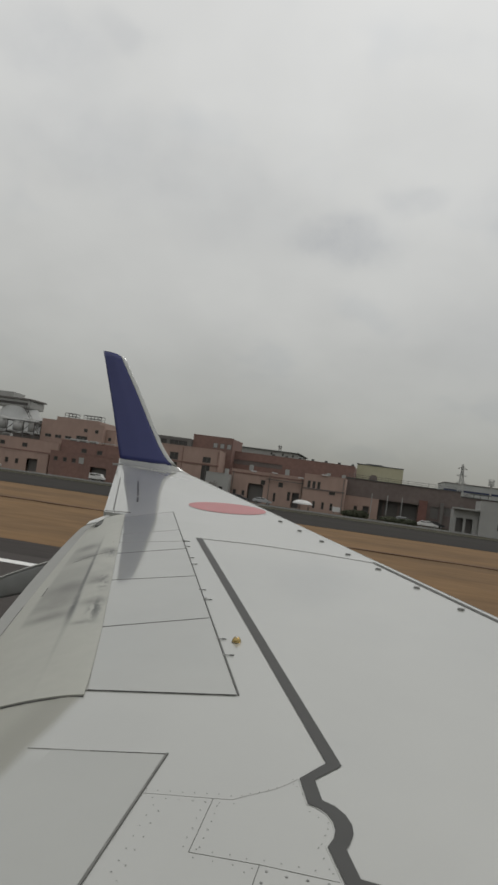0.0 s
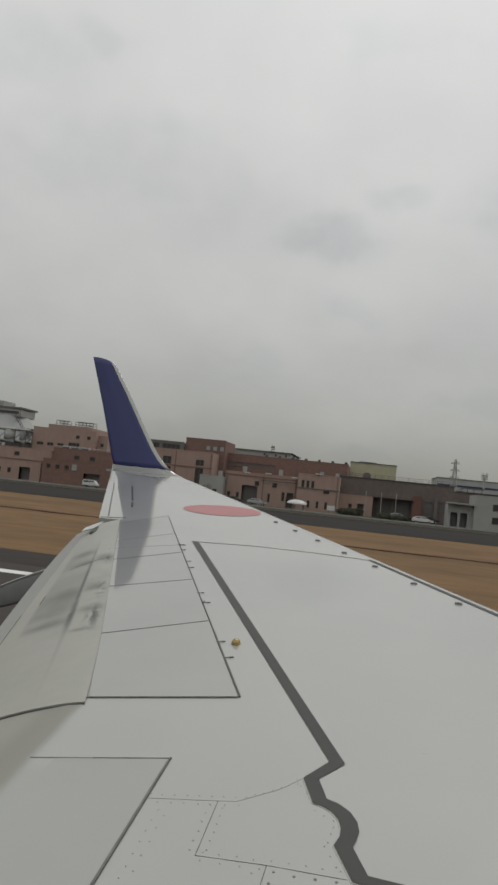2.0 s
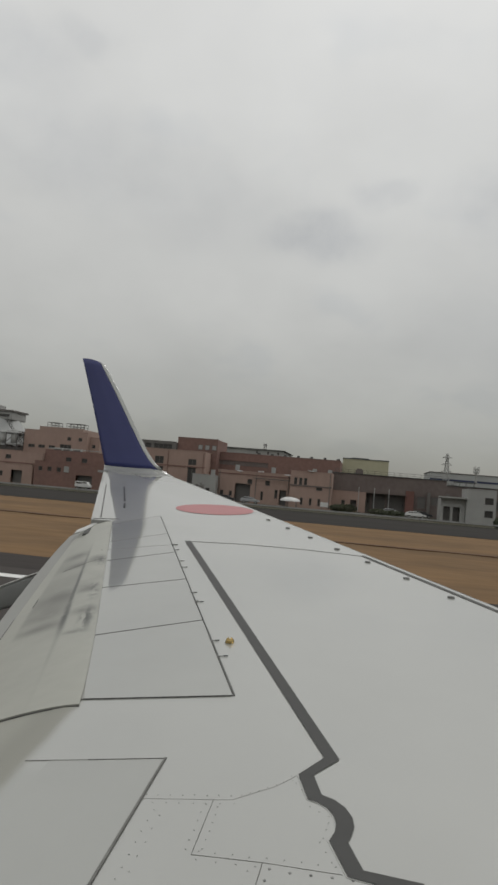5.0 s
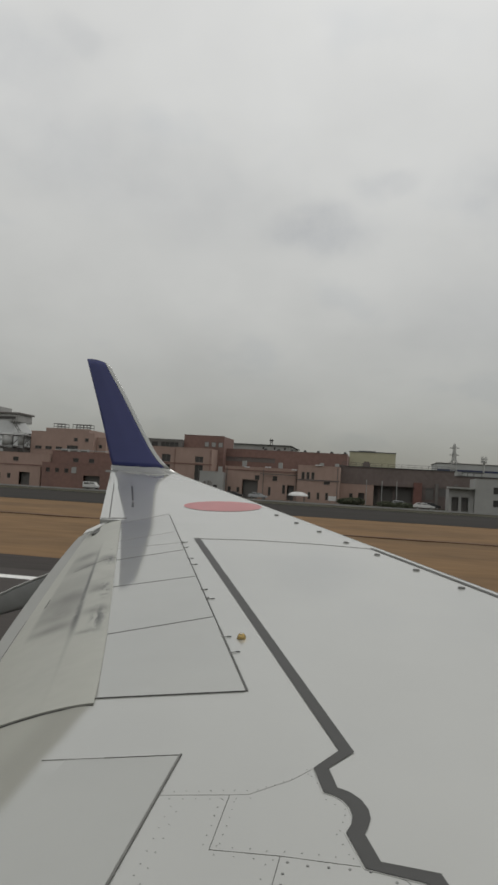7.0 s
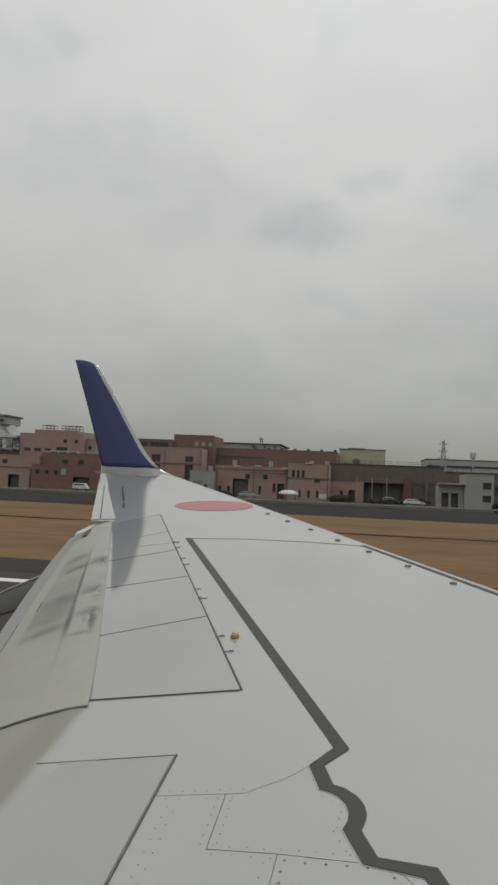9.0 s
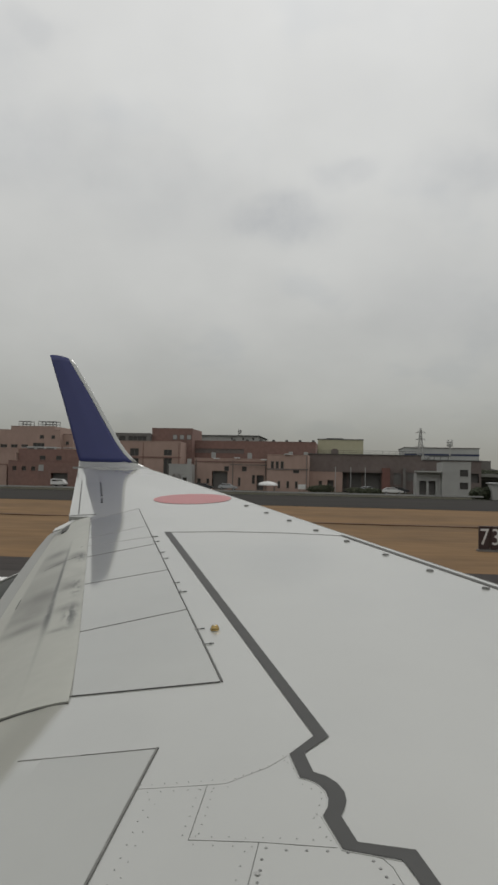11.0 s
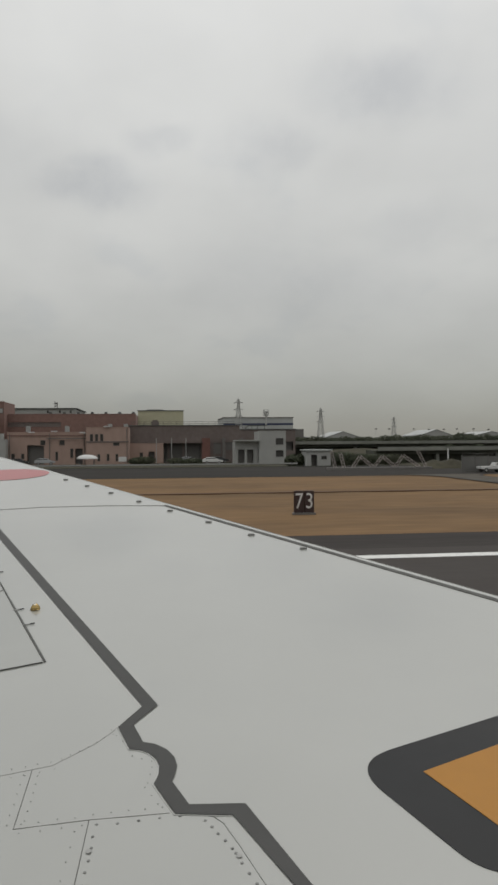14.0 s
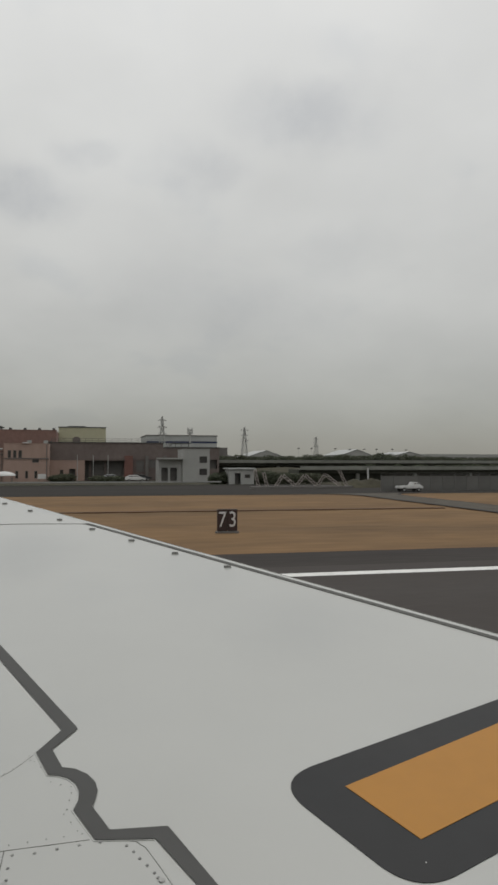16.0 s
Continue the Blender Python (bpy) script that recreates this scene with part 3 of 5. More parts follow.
def edge_at(y):
    """Where a rib line that starts at y on the hinge meets the rear edge."""
    return y - 0.26 - 0.116 * (y - 3.73) - 0.14 * max(0.0, 1 - abs(y - 4.97) / 1.0)


for y_in, y_out in ((3.73, 4.97), (4.97, 6.10), (6.10, 7.18), (7.18, 8.19), (8.19, 9.45)):
    a, b = y_in + 0.006, y_out - 0.006
    fa, fb = edge_at(y_in) + 0.006, min(edge_at(y_out), 8.8) - 0.006
    ob = part("spoiler", sheet([(hinge(a), a), (hinge(b), b), (trail(min(fb, 8.79)) + 0.01, fb), (trail(max(fa, 3.41)) + 0.01, max(fa, 3.45))], 0.005), SPOILER, airliner, "pale grey spoiler panel")
    smooth_by_angle(ob)
    part("hinge_seal", strip([(hinge(a) + 0.012, a), (hinge(b) + 0.012, b)], 0.007, 0.0065), SEAL, ob)
for y, mat, w in ((3.73, SEAL, 0.0038), (4.97, SEAL, 0.0075), (6.10, SEAL, 0.007), (7.18, SEAL, 0.008), (8.19, FADED, 0.006), (9.45, FADED, 0.006)):
    part("panel_gap", strip([(hinge(y), y), (trail(min(max(edge_at(y), 3.45), 8.79)) + 0.01, max(edge_at(y), 3.45))], w, 0.0070), mat, airliner)
part("panel_gap", strip([(-1.99, 7.57), (-2.60, 6.98)], 0.006, 0.007), FADED, airliner)
part("rear_gap", strip([(trail(3.47) + 0.02, 3.47), (trail(8.75) + 0.02, 8.75)], 0.009, 0.0075), WORN_EDGE, airliner)
# little hinge fittings in front of the spoilers
for x, y, size in ((-1.98, 7.57, 1.4), (-1.89, 7.31, 0.9), (-1.70, 6.80, 0.8), (-1.60, 6.55, 0.8), (-1.29, 5.69, 0.8), (-1.18, 5.43, 1.1), (-0.87, 4.57, 1.0), (-0.76, 4.30, 1.0)):
    lug = part("hinge_fitting", strip([(x - 0.042, y - 0.016), (x - 0.006, y - 0.002)], 0.006 * size, 0.0085, 0.006), WING, airliner, "small pale hinge lug")
    part("pin", strip([(x - 0.006, y - 0.002), (x + 0.020 * size, y + 0.007 * size)], 0.0042 * size, 0.0085, 0.006), BLACK, lug)
    if size > 1:
        part("clip", strip([(x - 0.030, y + 0.030), (x - 0.036, y - 0.034)], 0.004 * size, 0.0095, 0.006), BLACK, lug)
part("hinge_cover", strip([(hinge(3.74) + 0.012, 3.74), (hinge(4.75) + 0.012, 4.75)], 0.011, 0.0062), HINGE_SEAL, airliner)

# the inner spoiler beside the cabin
inner = part("inner_spoiler", sheet([(-0.755, 3.00), (-0.755, 1.20), (-1.205, 1.20), (-1.205, 2.863)], 0.0015), SPOILER, airliner, "pale grey inner spoiler panel")
part("hinge_seal", strip([(-0.749, 3.01), (-0.749, 1.1)], 0.008, 0.0045), HINGE_SEAL, inner)
part("seal_lip", strip([(-0.7445, 3.01), (-0.7445, 1.1)], 0.0022, 0.0050), SEAL, inner)
part("panel_gap", strip([(-0.742, 3.005), (-1.055, 2.908)], 0.0024, 0.004), SEAL, inner)
part("panel_gap", strip([(-1.055, 2.908), (-1.30, 2.835)], 0.0018, 0.004), FADED, inner)


# the drooped outer flap, in two segments one behind the other
def flap_piece(v0, v1, lift, y0=3.40, y1=8.72):
    bm = bmesh.new()
    uv = bm.loops.layers.uv.new("UVMap")
    nu, nv = 26, 12
    rows, flat_uv = [], {}
    for i in range(nu + 1):
        u = i / nu
        y = y0 + (y1 - y0) * u
        chord = 1.02 - 0.34 * u - 0.16 * u * u
        line = []
        for low in (0, 1):
            for j in range(nv + 1):
                v = v0 + (min(v1, 0.80 + 0.22 * u) - v0 if v1 == 1.0 else v1 - v0) * (j if not low else nv - j) / nv
                round_off = 0.10 * max(0.0, (v - v0 - 0.9 * (v1 - v0)) / (v1 - v0)) if not low else 0
                out = trail(min(max(y, 3.41), 8.79)) + 0.015 - chord * v * 0.94
                sink = lift - (0.38 + 0.09 * u) * chord * v ** 1.55 - round_off * 0.3 - low * (0.030 + 0.035 * math.sin(math.pi * min(1, (v - v0) / (v1 - v0) * 0.9 + 0.1)) * (v1 - v0))
                vert = bm.verts.new(on_wing(out, y - 0.30 * chord * v, sink))
                flat_uv[vert] = (u, v)
                line.append(vert)
        rows.append(line)
    m = len(rows[0])
    for a, b in zip(rows, rows[1:]):
        for k in range(m):
            bm.faces.new((a[k], b[k], b[(k + 1) % m], a[(k + 1) % m]))
    bm.faces.new(rows[0])
    bm.faces.new(list(reversed(rows[-1])))
    for f in bm.faces:
        for loop in f.loops:
            loop[uv].uv = flat_uv[loop.vert]
    return bm


flap = part("flap", flap_piece(0.0, 0.72, 0.012), FLAP, airliner, "soot-streaked pale grey flap, drooped behind the wing")
aft_flap = part("aft_segment", flap_piece(0.68, 1.0, 0.004), AFT, flap, "cleaner pale rear segment")
for ob in (flap, aft_flap):
    smooth_by_angle(ob, 50)


def flap_end_shade():
    """A dark strip down the inner end of the flap, added for the shade under its edge."""
    bm = bmesh.new()
    rows = []
    for k in range(25):
        v = k / 24
        x = trail(3.41) + 0.015 - 1.02 * v * 0.94
        y = 3.40 - 0.306 * v
        top = 0.012 - 0.3876 * v ** 1.55
        rows.append([bm.verts.new(on_wing(x, y - off, top - low)) for off, low in ((0.002, 0.007), (0.008, 0.007), (0.008, 0.017), (0.002, 0.017))])
    for a, b in zip(rows, rows[1:]):
        for k in range(4):
            bm.faces.new((a[k], a[(k + 1) % 4], b[(k + 1) % 4], b[k]))
    bm.faces.new(rows[0])
    bm.faces.new(list(reversed(rows[-1])))
    return bm


def flap_line(track, width, up=0.018):
    """A thin strip that lies on the flap along a line of its own span and chord shares."""
    bm = bmesh.new()
    rows = []
    for u, v in denser(track, 0.03):
        y = 3.40 + 5.32 * u
        chord = 1.02 - 0.34 * u - 0.16 * u * u
        at = on_wing(trail(min(max(y, 3.41), 8.79)) + 0.015 - chord * v * 0.94, y - 0.30 * chord * v, up - (0.38 + 0.09 * u) * chord * v ** 1.55)
        rows.append(at)
    across = []
    for k, p in enumerate(rows):
        d = (rows[min(len(rows) - 1, k + 1)] - rows[max(0, k - 1)]).normalized()
        side = d.cross(Vector((0, 0, 1))).normalized() * width / 2
        across.append([bm.verts.new(q) for q in (p - side, p + side, p + side - Vector((0, 0, 0.01)), p - side - Vector((0, 0, 0.01)))])
    for a, b in zip(across, across[1:]):
        for k in range(4):
            bm.faces.new((a[k], a[(k + 1) % 4], b[(k + 1) % 4], b[k]))
    bm.faces.new(across[0])
    bm.faces.new(list(reversed(across[-1])))
    return bm


part("skin_joint", flap_line([(0.605, 0.0), (0.588, 0.25), (0.570, 0.50)], 0.005, 0.0135), FADED, flap)
part("trailing_joint", flap_line([(0.10, 0.722), (0.36, 0.722)], 0.010, 0.008), SEAL, flap)
part("drain_slit", flap_line([(0.385, 0.60), (0.43, 0.60)], 0.010, 0.014), SEAL, flap)
part("end_seal", flap_end_shade(), SEAL, flap, "dark strip added for the shade under the edge")


# canoe-shaped fairings of the flap tracks under the rear edge
def fairing(x, y, length):
    bm = bmesh.new()
    rows = []
    for i in range(17):
        f = i / 16
        r = 0.125 * math.sin(math.pi * min(1, f * 0.94 + 0.03)) ** 0.7 + 0.004
        rows.append([bm.verts.new(on_wing(x - length * f, y, min(-0.44, -0.31 - 1.13 * f)) + Vector((0, r * math.copysign(abs(math.cos(a)) ** 0.28, math.cos(a)), 1.5 * r * math.copysign(abs(math.sin(a)) ** 0.40, math.sin(a))))) for a in [math.tau * k / 14 for k in range(14)]])
    for a, b in zip(rows, rows[1:]):
        for k in range(14):
            bm.faces.new((a[k], b[k], b[(k + 1) % 14], a[(k + 1) % 14]))
    bm.faces.new(rows[0])
    bm.faces.new(list(reversed(rows[-1])))
    return bm


for x, y in ((-1.6, 5.55), (-2.6, 8.1)):
    canoe = part("flap_track_fairing", fairing(x, y, 2.3), FAIRING, airliner, "grey canoe-shaped flap track fairing", smooth=True)
    # pale strip added along the top edge in place of its highlight
    ridge = []
    for i in range(2, 15):
        f = i / 16
        r = 0.125 * math.sin(math.pi * min(1, f * 0.94 + 0.03)) ** 0.7 + 0.004
        ridge.append(on_wing(x - 2.3 * f, y, min(-0.44, -0.31 - 1.13 * f)) + Vector((0, -0.86 * r, 1.50 * r)))
    part("top_seam", struts(list(zip(ridge, ridge[1:])), 0.016, 6), WING, canoe, "pale strip added as the highlight along the top")

# aileron line, the stub beside the flap, marks on the outer skin
part("aileron_gap", strip([(-3.40, 8.99), (-4.76, 12.71)], 0.014, 0.004), SEAL, airliner)
part("aileron_end_gap", strip([(-3.15, 8.97), (-3.46, 8.86)], 0.02, 0.006), SEAL, airliner)
stub = part("flap_end_stub", plate([(-3.412, 8.80), (-3.401, 8.46), (-3.393, 8.23), (-3.336, 8.00), (-3.30, 8.24), (-3.33, 8.50), (-3.36, 8.80)], -0.05, 0.012), BARE, airliner, "bright metal end of the flap")
# dark plate that stands in for the shadow below the stub
part("shadow_gap", plate([(-3.34, 8.48), (-3.30, 8.22), (-3.25, 8.05), (-3.22, 8.10), (-3.27, 8.50)], -0.062, 0.05), SEAL, stub)
part("vent_slot", strip([(-4.33, 12.49), (-3.68, 10.70)], 0.026, 0.006), BORDER, airliner)
part("vent_slot", strip([(-3.58, 10.42), (-3.44, 10.01)], 0.030, 0.006), BORDER, airliner)
part("tip_lamp", box(-5.90, -5.62, 15.12, 15.22, on_wing(-5.9, 15.1, -0.02).z, on_wing(-5.9, 15.1, 0.03).z, 0.015), PALESTEEL, airliner, "small grey tip lamp housing")


# the red disc
def disc(x, y, rx, ry, turn, up):
    bm = bmesh.new()
    c, s = math.cos(turn), math.sin(turn)
    bm.faces.new([bm.verts.new(on_wing(x + rx * math.cos(a) * c - ry * math.sin(a) * s, y + rx * math.cos(a) * s + ry * math.sin(a) * c, up)) for a in [math.tau * k / 72 for k in range(72)]])
    return bm


part("red_disc", disc(-2.185, 10.47, 0.585, 0.53, 0.0, 0.004), RED, wing, "faded red painted disc")

# the leading-edge strip and its grey joint
joint = [(lead(y) - 0.21, y) for y in (7.80, 6.6, 5.4, 4.2, 3.0, 1.8, 0.6)]
part("slat_joint", strip(joint, 0.045, 0.004), SEAL, wing)
part("slat_end_joint", strip([(-1.88, 7.84), (-1.27, 7.92), (-0.57, 7.88), (0.0, 7.78), (lead(7.74) - 0.20, 7.74)], 0.009, 0.005), FADED, wing)


STUD = material("grey_stud_metal", (0.20, 0.20, 0.19), 0.5, metal=0.3, grain=0.1, scale=20)


def stud_mesh():
    bm = bmesh.new()
    for k in range(2):
        bmesh.ops.create_cone(bm, cap_ends=True, segments=16, radius1=0.021, radius2=0.016, depth=0.018, matrix=Matrix.Translation((0.012 - 0.024 * k, 0, 0.006)))
    return bm


stud_data = mesh_of("stud", stud_mesh(), STUD)
for x, y in ((-1.28, 9.82), (-0.94, 9.24), (-0.60, 8.67), (-0.25, 8.05), (0.09, 7.47), (0.45, 6.86), (0.79, 6.27), (1.15, 5.73)):
    ob = new("stud", stud_data)
    ob.parent, ob.location, ob.rotation_euler = airliner, on_wing(x, y, 0.0), (radians(6), 0, radians(-8))


# the brass fitting that stands on the wing
def dome(radius, height):
    bm = bmesh.new()
    rings = []
    for i in range(9):
        a = math.pi / 2 * i / 8
        rings.append([bm.verts.new((radius * math.cos(a) * math.cos(b), radius * math.cos(a) * math.sin(b), height * math.sin(a))) for b in [math.tau * k / 24 for k in range(24)]] if i < 8 else [bm.verts.new((0, 0, height))])
    for a, b in zip(rings, rings[1:]):
        for k in range(24):
            if len(b) > 1:
                bm.faces.new((a[k], a[(k + 1) % 24], b[(k + 1) % 24], b[k]))
            else:
                bm.faces.new((a[k], a[(k + 1) % 24], b[0]))
    return bm


bm = dome(0.031, 0.037)
bmesh.ops.create_cone(bm, cap_ends=True, segments=24, radius1=0.033, radius2=0.031, depth=0.005, matrix=Matrix.Translation((0, 0, 0.001)))
fitting = part("brass_fitting", bm, BRASS, airliner, "round brass anchor fitting on the wing", smooth=True)
fitting.location = on_wing(-0.78, 4.57)
# small pale dome put on the brass as its bright highlight
cap = part("cap", dome(0.008, 0.006), GLINT, fitting, smooth=True)
cap.location = (0, -0.014, 0.0315)

# the dark walkway line, which steps round the access panels
LEFT = [(-1.950, 7.84), (-0.085, 3.185), (-0.18, 3.015), (-0.125, 2.835), (-0.085, 2.822), (-0.05, 2.795), (-0.022, 2.75), (-0.010, 2.70), (-0.012, 2.645), (-0.029, 2.587), (0.043, 2.405),
        (0.235, 2.370), (0.385, 2.01), (0.53, 1.63)]
RIGHT = [(-1.882, 7.86), (-0.018, 3.185), (-0.118, 3.025), (-0.075, 2.88), (-0.025, 2.857), (0.020, 2.81), (0.048, 2.75), (0.056, 2.69), (0.046, 2.63), (0.036, 2.592), (0.091, 2.449),
         (0.282, 2.428), (0.432, 2.01), (0.577, 1.63)]
part("sealant_bead", strip([(x - 0.004, y - 0.002) for x, y in LEFT[1:12]], 0.005, 0.0018, 0.002), BEAD, wing, "pale sealant bead beside the walkway line")
part("walkway_line", ribbon(LEFT, RIGHT, 0.004), BLACK, wing, "dark grey painted walkway line")


# the orange escape arrow in its dark border
def rounded(corners, radius, steps=8):
    pts = []
    n = len(corners)
    for k in range(n):
        p, a, b = Vector(corners[k]), Vector(corners[k - 1]), Vector(corners[(k + 1) % n])
        da, db = (a - p).normalized(), (b - p).normalized()
        r = radius[k]
        if r == 0:
            pts.append(tuple(p))
            continue
        s, e = p + da * r, p + db * r
        for i in range(steps + 1):
            f = i / steps
            pts.append(tuple((1 - f) ** 2 * s + 2 * f * (1 - f) * p + f * f * e))
    return pts


part("arrow_border", plate(rounded([(0.692, 2.621), (0.957, 1.946), (2.6, 2.547), (2.6, 3.306)], [0.21, 0.17, 0, 0], 14), 0.0025, 0.002), BORDER, wing, "dark grey border of the escape arrow")
part("escape_arrow", plate([(0.950, 2.524), (1.083, 2.181), (2.45, 2.705), (2.45, 3.10)], 0.0045, 0.002), ORANGE, wing, "orange painted escape arrow")

part("screw_head", disc(1.045, 2.073, 0.0028, 0.0034, 0.0, 0.0045), PALESTEEL, wing)

# access panels with their joints and fasteners
for name, line, w, mat in (
        ("panel_joint", [(-0.745, 2.685), (-0.48, 2.745), (-0.41, 2.762), (-0.26, 2.90), (-0.19, 3.00)], 0.0010, FADED),
        ("panel_joint", [(-0.48, 2.745), (-0.48, 2.40)], 0.0018, SEAL),
        ("panel_joint", [(-0.48, 2.40), (-0.24, 2.415), (0.025, 2.414)], 0.0012, HINGE_SEAL),
        ("panel_joint", [(-0.24, 2.415), (-0.262, 1.90)], 0.0021, SEAL),
        ("panel_joint", [(0.12, 2.392), (0.17, 2.375), (0.20, 2.335), (0.24, 2.22), (0.30, 2.03), (0.38, 1.80)], 0.0015, HINGE_SEAL)):
    part(name, strip(line, w, 0.0012), mat, wing)
bm = bmesh.new()
bmesh.ops.create_cone(bm, cap_ends=True, segments=10, radius1=0.0027, radius2=0.0024, depth=0.001)
rivet_data = mesh_of("rivet", bm, RIVET)
bm = bmesh.new()
bmesh.ops.create_cone(bm, cap_ends=True, segments=12, radius1=0.0058, radius2=0.0050, depth=0.0014)
bolt_data = mesh_of("fastener", bm, RIVET)
for a, b, count, data in (
        ((-0.74, 2.715), (-0.42, 2.79), 8, rivet_data), ((-0.70, 2.665), (-0.40, 2.735), 7, rivet_data), ((-0.38, 2.80), (-0.20, 2.965), 7, rivet_data),
        ((-0.505, 2.71), (-0.505, 2.42), 6, rivet_data), ((-0.452, 2.70), (-0.452, 2.44), 6, rivet_data), ((-0.46, 2.425), (0.0, 2.452), 9, rivet_data),
        ((-0.46, 2.375), (-0.26, 2.388), 4, rivet_data), ((-0.215, 2.385), (0.06, 2.392), 5, bolt_data), ((-0.218, 2.33), (-0.235, 2.0), 7, bolt_data), ((-0.282, 2.36), (-0.30, 2.0), 6, rivet_data),
        ((-0.680, 2.62), (-0.680, 2.02), 10, rivet_data), ((-0.650, 2.59), (-0.650, 2.03), 8, rivet_data),
        ((-0.115, 2.79), (-0.04, 2.74), 3, rivet_data), ((-0.035, 2.70), (-0.05, 2.60), 3, rivet_data), ((-0.06, 2.57), (-0.015, 2.47), 3, rivet_data), ((-0.155, 2.90), (-0.205, 3.0), 3, rivet_data),
        ((0.14, 2.36), (0.215, 2.215), 5, bolt_data), ((0.225, 2.19), (0.33, 1.86), 8, bolt_data)):
    for k in range(count):
        f = k / max(1, count - 1)
        ob = new(data.name, data)
        ob.parent = wing
        ob.location = on_wing(a[0] + (b[0] - a[0]) * f + random.uniform(-0.0025, 0.0025), a[1] + (b[1] - a[1]) * f + random.uniform(-0.004, 0.004), 0.0009)
        ob.rotation_euler = (radians(6), 0, 0)
for x, y in ((-0.226, 2.256), (0.233, 2.174)):
    part("filler_patch", disc(x, y, 0.009, 0.010, 0.3, 0.0035), FADED, wing)


# the blended winglet
LEVELS = [(4.36, -5.84, -4.10, 15.460), (4.45, -5.85, -4.33, 15.476), (4.54, -5.87, -4.52, 15.492), (4.70, -5.94, -4.715, 15.521), (4.94, -6.03, -4.92, 15.564), (5.20, -6.125, -5.095, 15.611),
          (5.51, -6.24, -5.305, 15.667), (5.89, -6.385, -5.55, 15.735), (6.28, -6.54, -5.81, 15.806), (6.65, -6.685, -6.07, 15.872), (6.92, -6.79, -6.26, 15.921)]


def winglet_at(z):
    for a, b in zip(LEVELS, LEVELS[1:]):
        if z <= b[0]:
            f = (z - a[0]) / (b[0] - a[0])
            return [p + (q - p) * f for p, q in zip(a, b)][1:]
    a, b = LEVELS[-2:]
    f = (z - a[0]) / (b[0] - a[0])
    return [p + (q - p) * f for p, q in zip(a, b)][1:]


def winglet_slice(z0, z1, front_part, fat, steps=22, top=False, nose=0.09):
    """The winglet between two heights: its painted body, its pale nose of even width, or (None) the whole chord."""
    bm = bmesh.new()
    rows = []
    for i in range(steps + 1):
        z = z0 + (z1 - z0) * i / steps
        rear, front, y = winglet_at(z)
        seam = 1 - nose / (front - rear)
        f0, f1 = (0.0, 1.0) if front_part is None else (seam - 0.006, 1.0) if front_part else (0.0, seam)
        line = []
        for side in (1, -1):
            for j in range(13):
                f = f0 + (f1 - f0) * (j if side == 1 else 12 - j) / 12
                half = (0.055 * math.sqrt(max(0.0, 1 - f)) * min(1, f * 2.2) + 0.006 * min(1, (1 - f) * 12)) * fat
                x = rear + (front - rear) * f
                rake = 0.13 * (1 - f ** 2.4) * max(0.0, (z - z0) / (z1 - z0)) ** 6 if top else 0.0
                line.append(bm.verts.new((x - 0.4 * rake, y - side * half, z + rake)))
        rows.append(line)
    m = len(rows[0])
    for a, b in zip(rows, rows[1:]):
        for k in range(m):
            bm.faces.new((a[k], b[k], b[(k + 1) % m], a[(k + 1) % m]))
    bm.faces.new(rows[0])
    bm.faces.new(list(reversed(rows[-1])))
    bmesh.ops.remove_doubles(bm, verts=bm.verts, dist=0.0005)
    return bm


winglet = part("winglet", winglet_slice(4.53, 6.92, False, 1.0, top=True), BLUE, airliner, "dark blue upturned winglet", smooth=True)
part("winglet_nose", winglet_slice(4.53, 6.92, True, 1.12, top=True), WING, winglet, "pale leading edge", smooth=True)
part("winglet_root", winglet_slice(4.36, 4.535, None, 1.05, 8), WING, winglet, "white curved root of the winglet", smooth=True)


# hull with its nose and tail, and the wheels under it
def hull():
    bm = bmesh.new()
    rows = []
    for i in range(41):
        x = -20 + 34 * i / 40
        f = 1.0
        if x < -8:
            f = max(0.08, 1 - ((-8 - x) / 12) ** 1.8 * 0.92)
        if x > 9:
            f = max(0.05, math.sqrt(max(0.0, 1 - ((x - 9) / 5) ** 2)))
        lift = 0.9 * (1 - f) if x < -8 else -0.25 * (1 - f)
        rows.append([bm.verts.new((x, -1.97 + 1.86 * f * math.cos(a), 4.1 + lift + 1.95 * f * math.sin(a))) for a in [math.tau * k / 40 for k in range(40)]])
    for a, b in zip(rows, rows[1:]):
        for k in range(40):
            bm.faces.new((a[k], b[k], b[(k + 1) % 40], a[(k + 1) % 40]))
    bm.faces.new(rows[0])
    bm.faces.new(list(reversed(rows[-1])))
    return bm


part("hull", hull(), WING, airliner, "plain white fuselage", smooth=True)
for x, y, r in ((-2.0, 0.9, 0.55), (-2.0, -4.85, 0.55), (10.5, -1.97, 0.34)):
    leg = part("gear_leg", struts([((x, y, r), (x, y, 2.35))], 0.09, 12), PALESTEEL, airliner, smooth=True)
    for side in (-0.42, 0.42):
        bm = bmesh.new()
        bmesh.ops.create_cone(bm, cap_ends=True, segments=32, radius1=r, radius2=r, depth=0.34, matrix=Matrix.Translation((x, y + side, r)) @ Matrix.Rotation(math.pi / 2, 4, "X"))
        bmesh.ops.bevel(bm, geom=[e for e in bm.edges if len(e.link_faces) == 2 and max(len(f.verts) for f in e.link_faces) > 4], offset=0.06, segments=2, affect="EDGES")
        part("wheel", bm, TYRE, leg)
    part("axle", struts([((x, y - 0.45, r), (x, y + 0.45, r))], 0.06, 10), STEEL, leg)


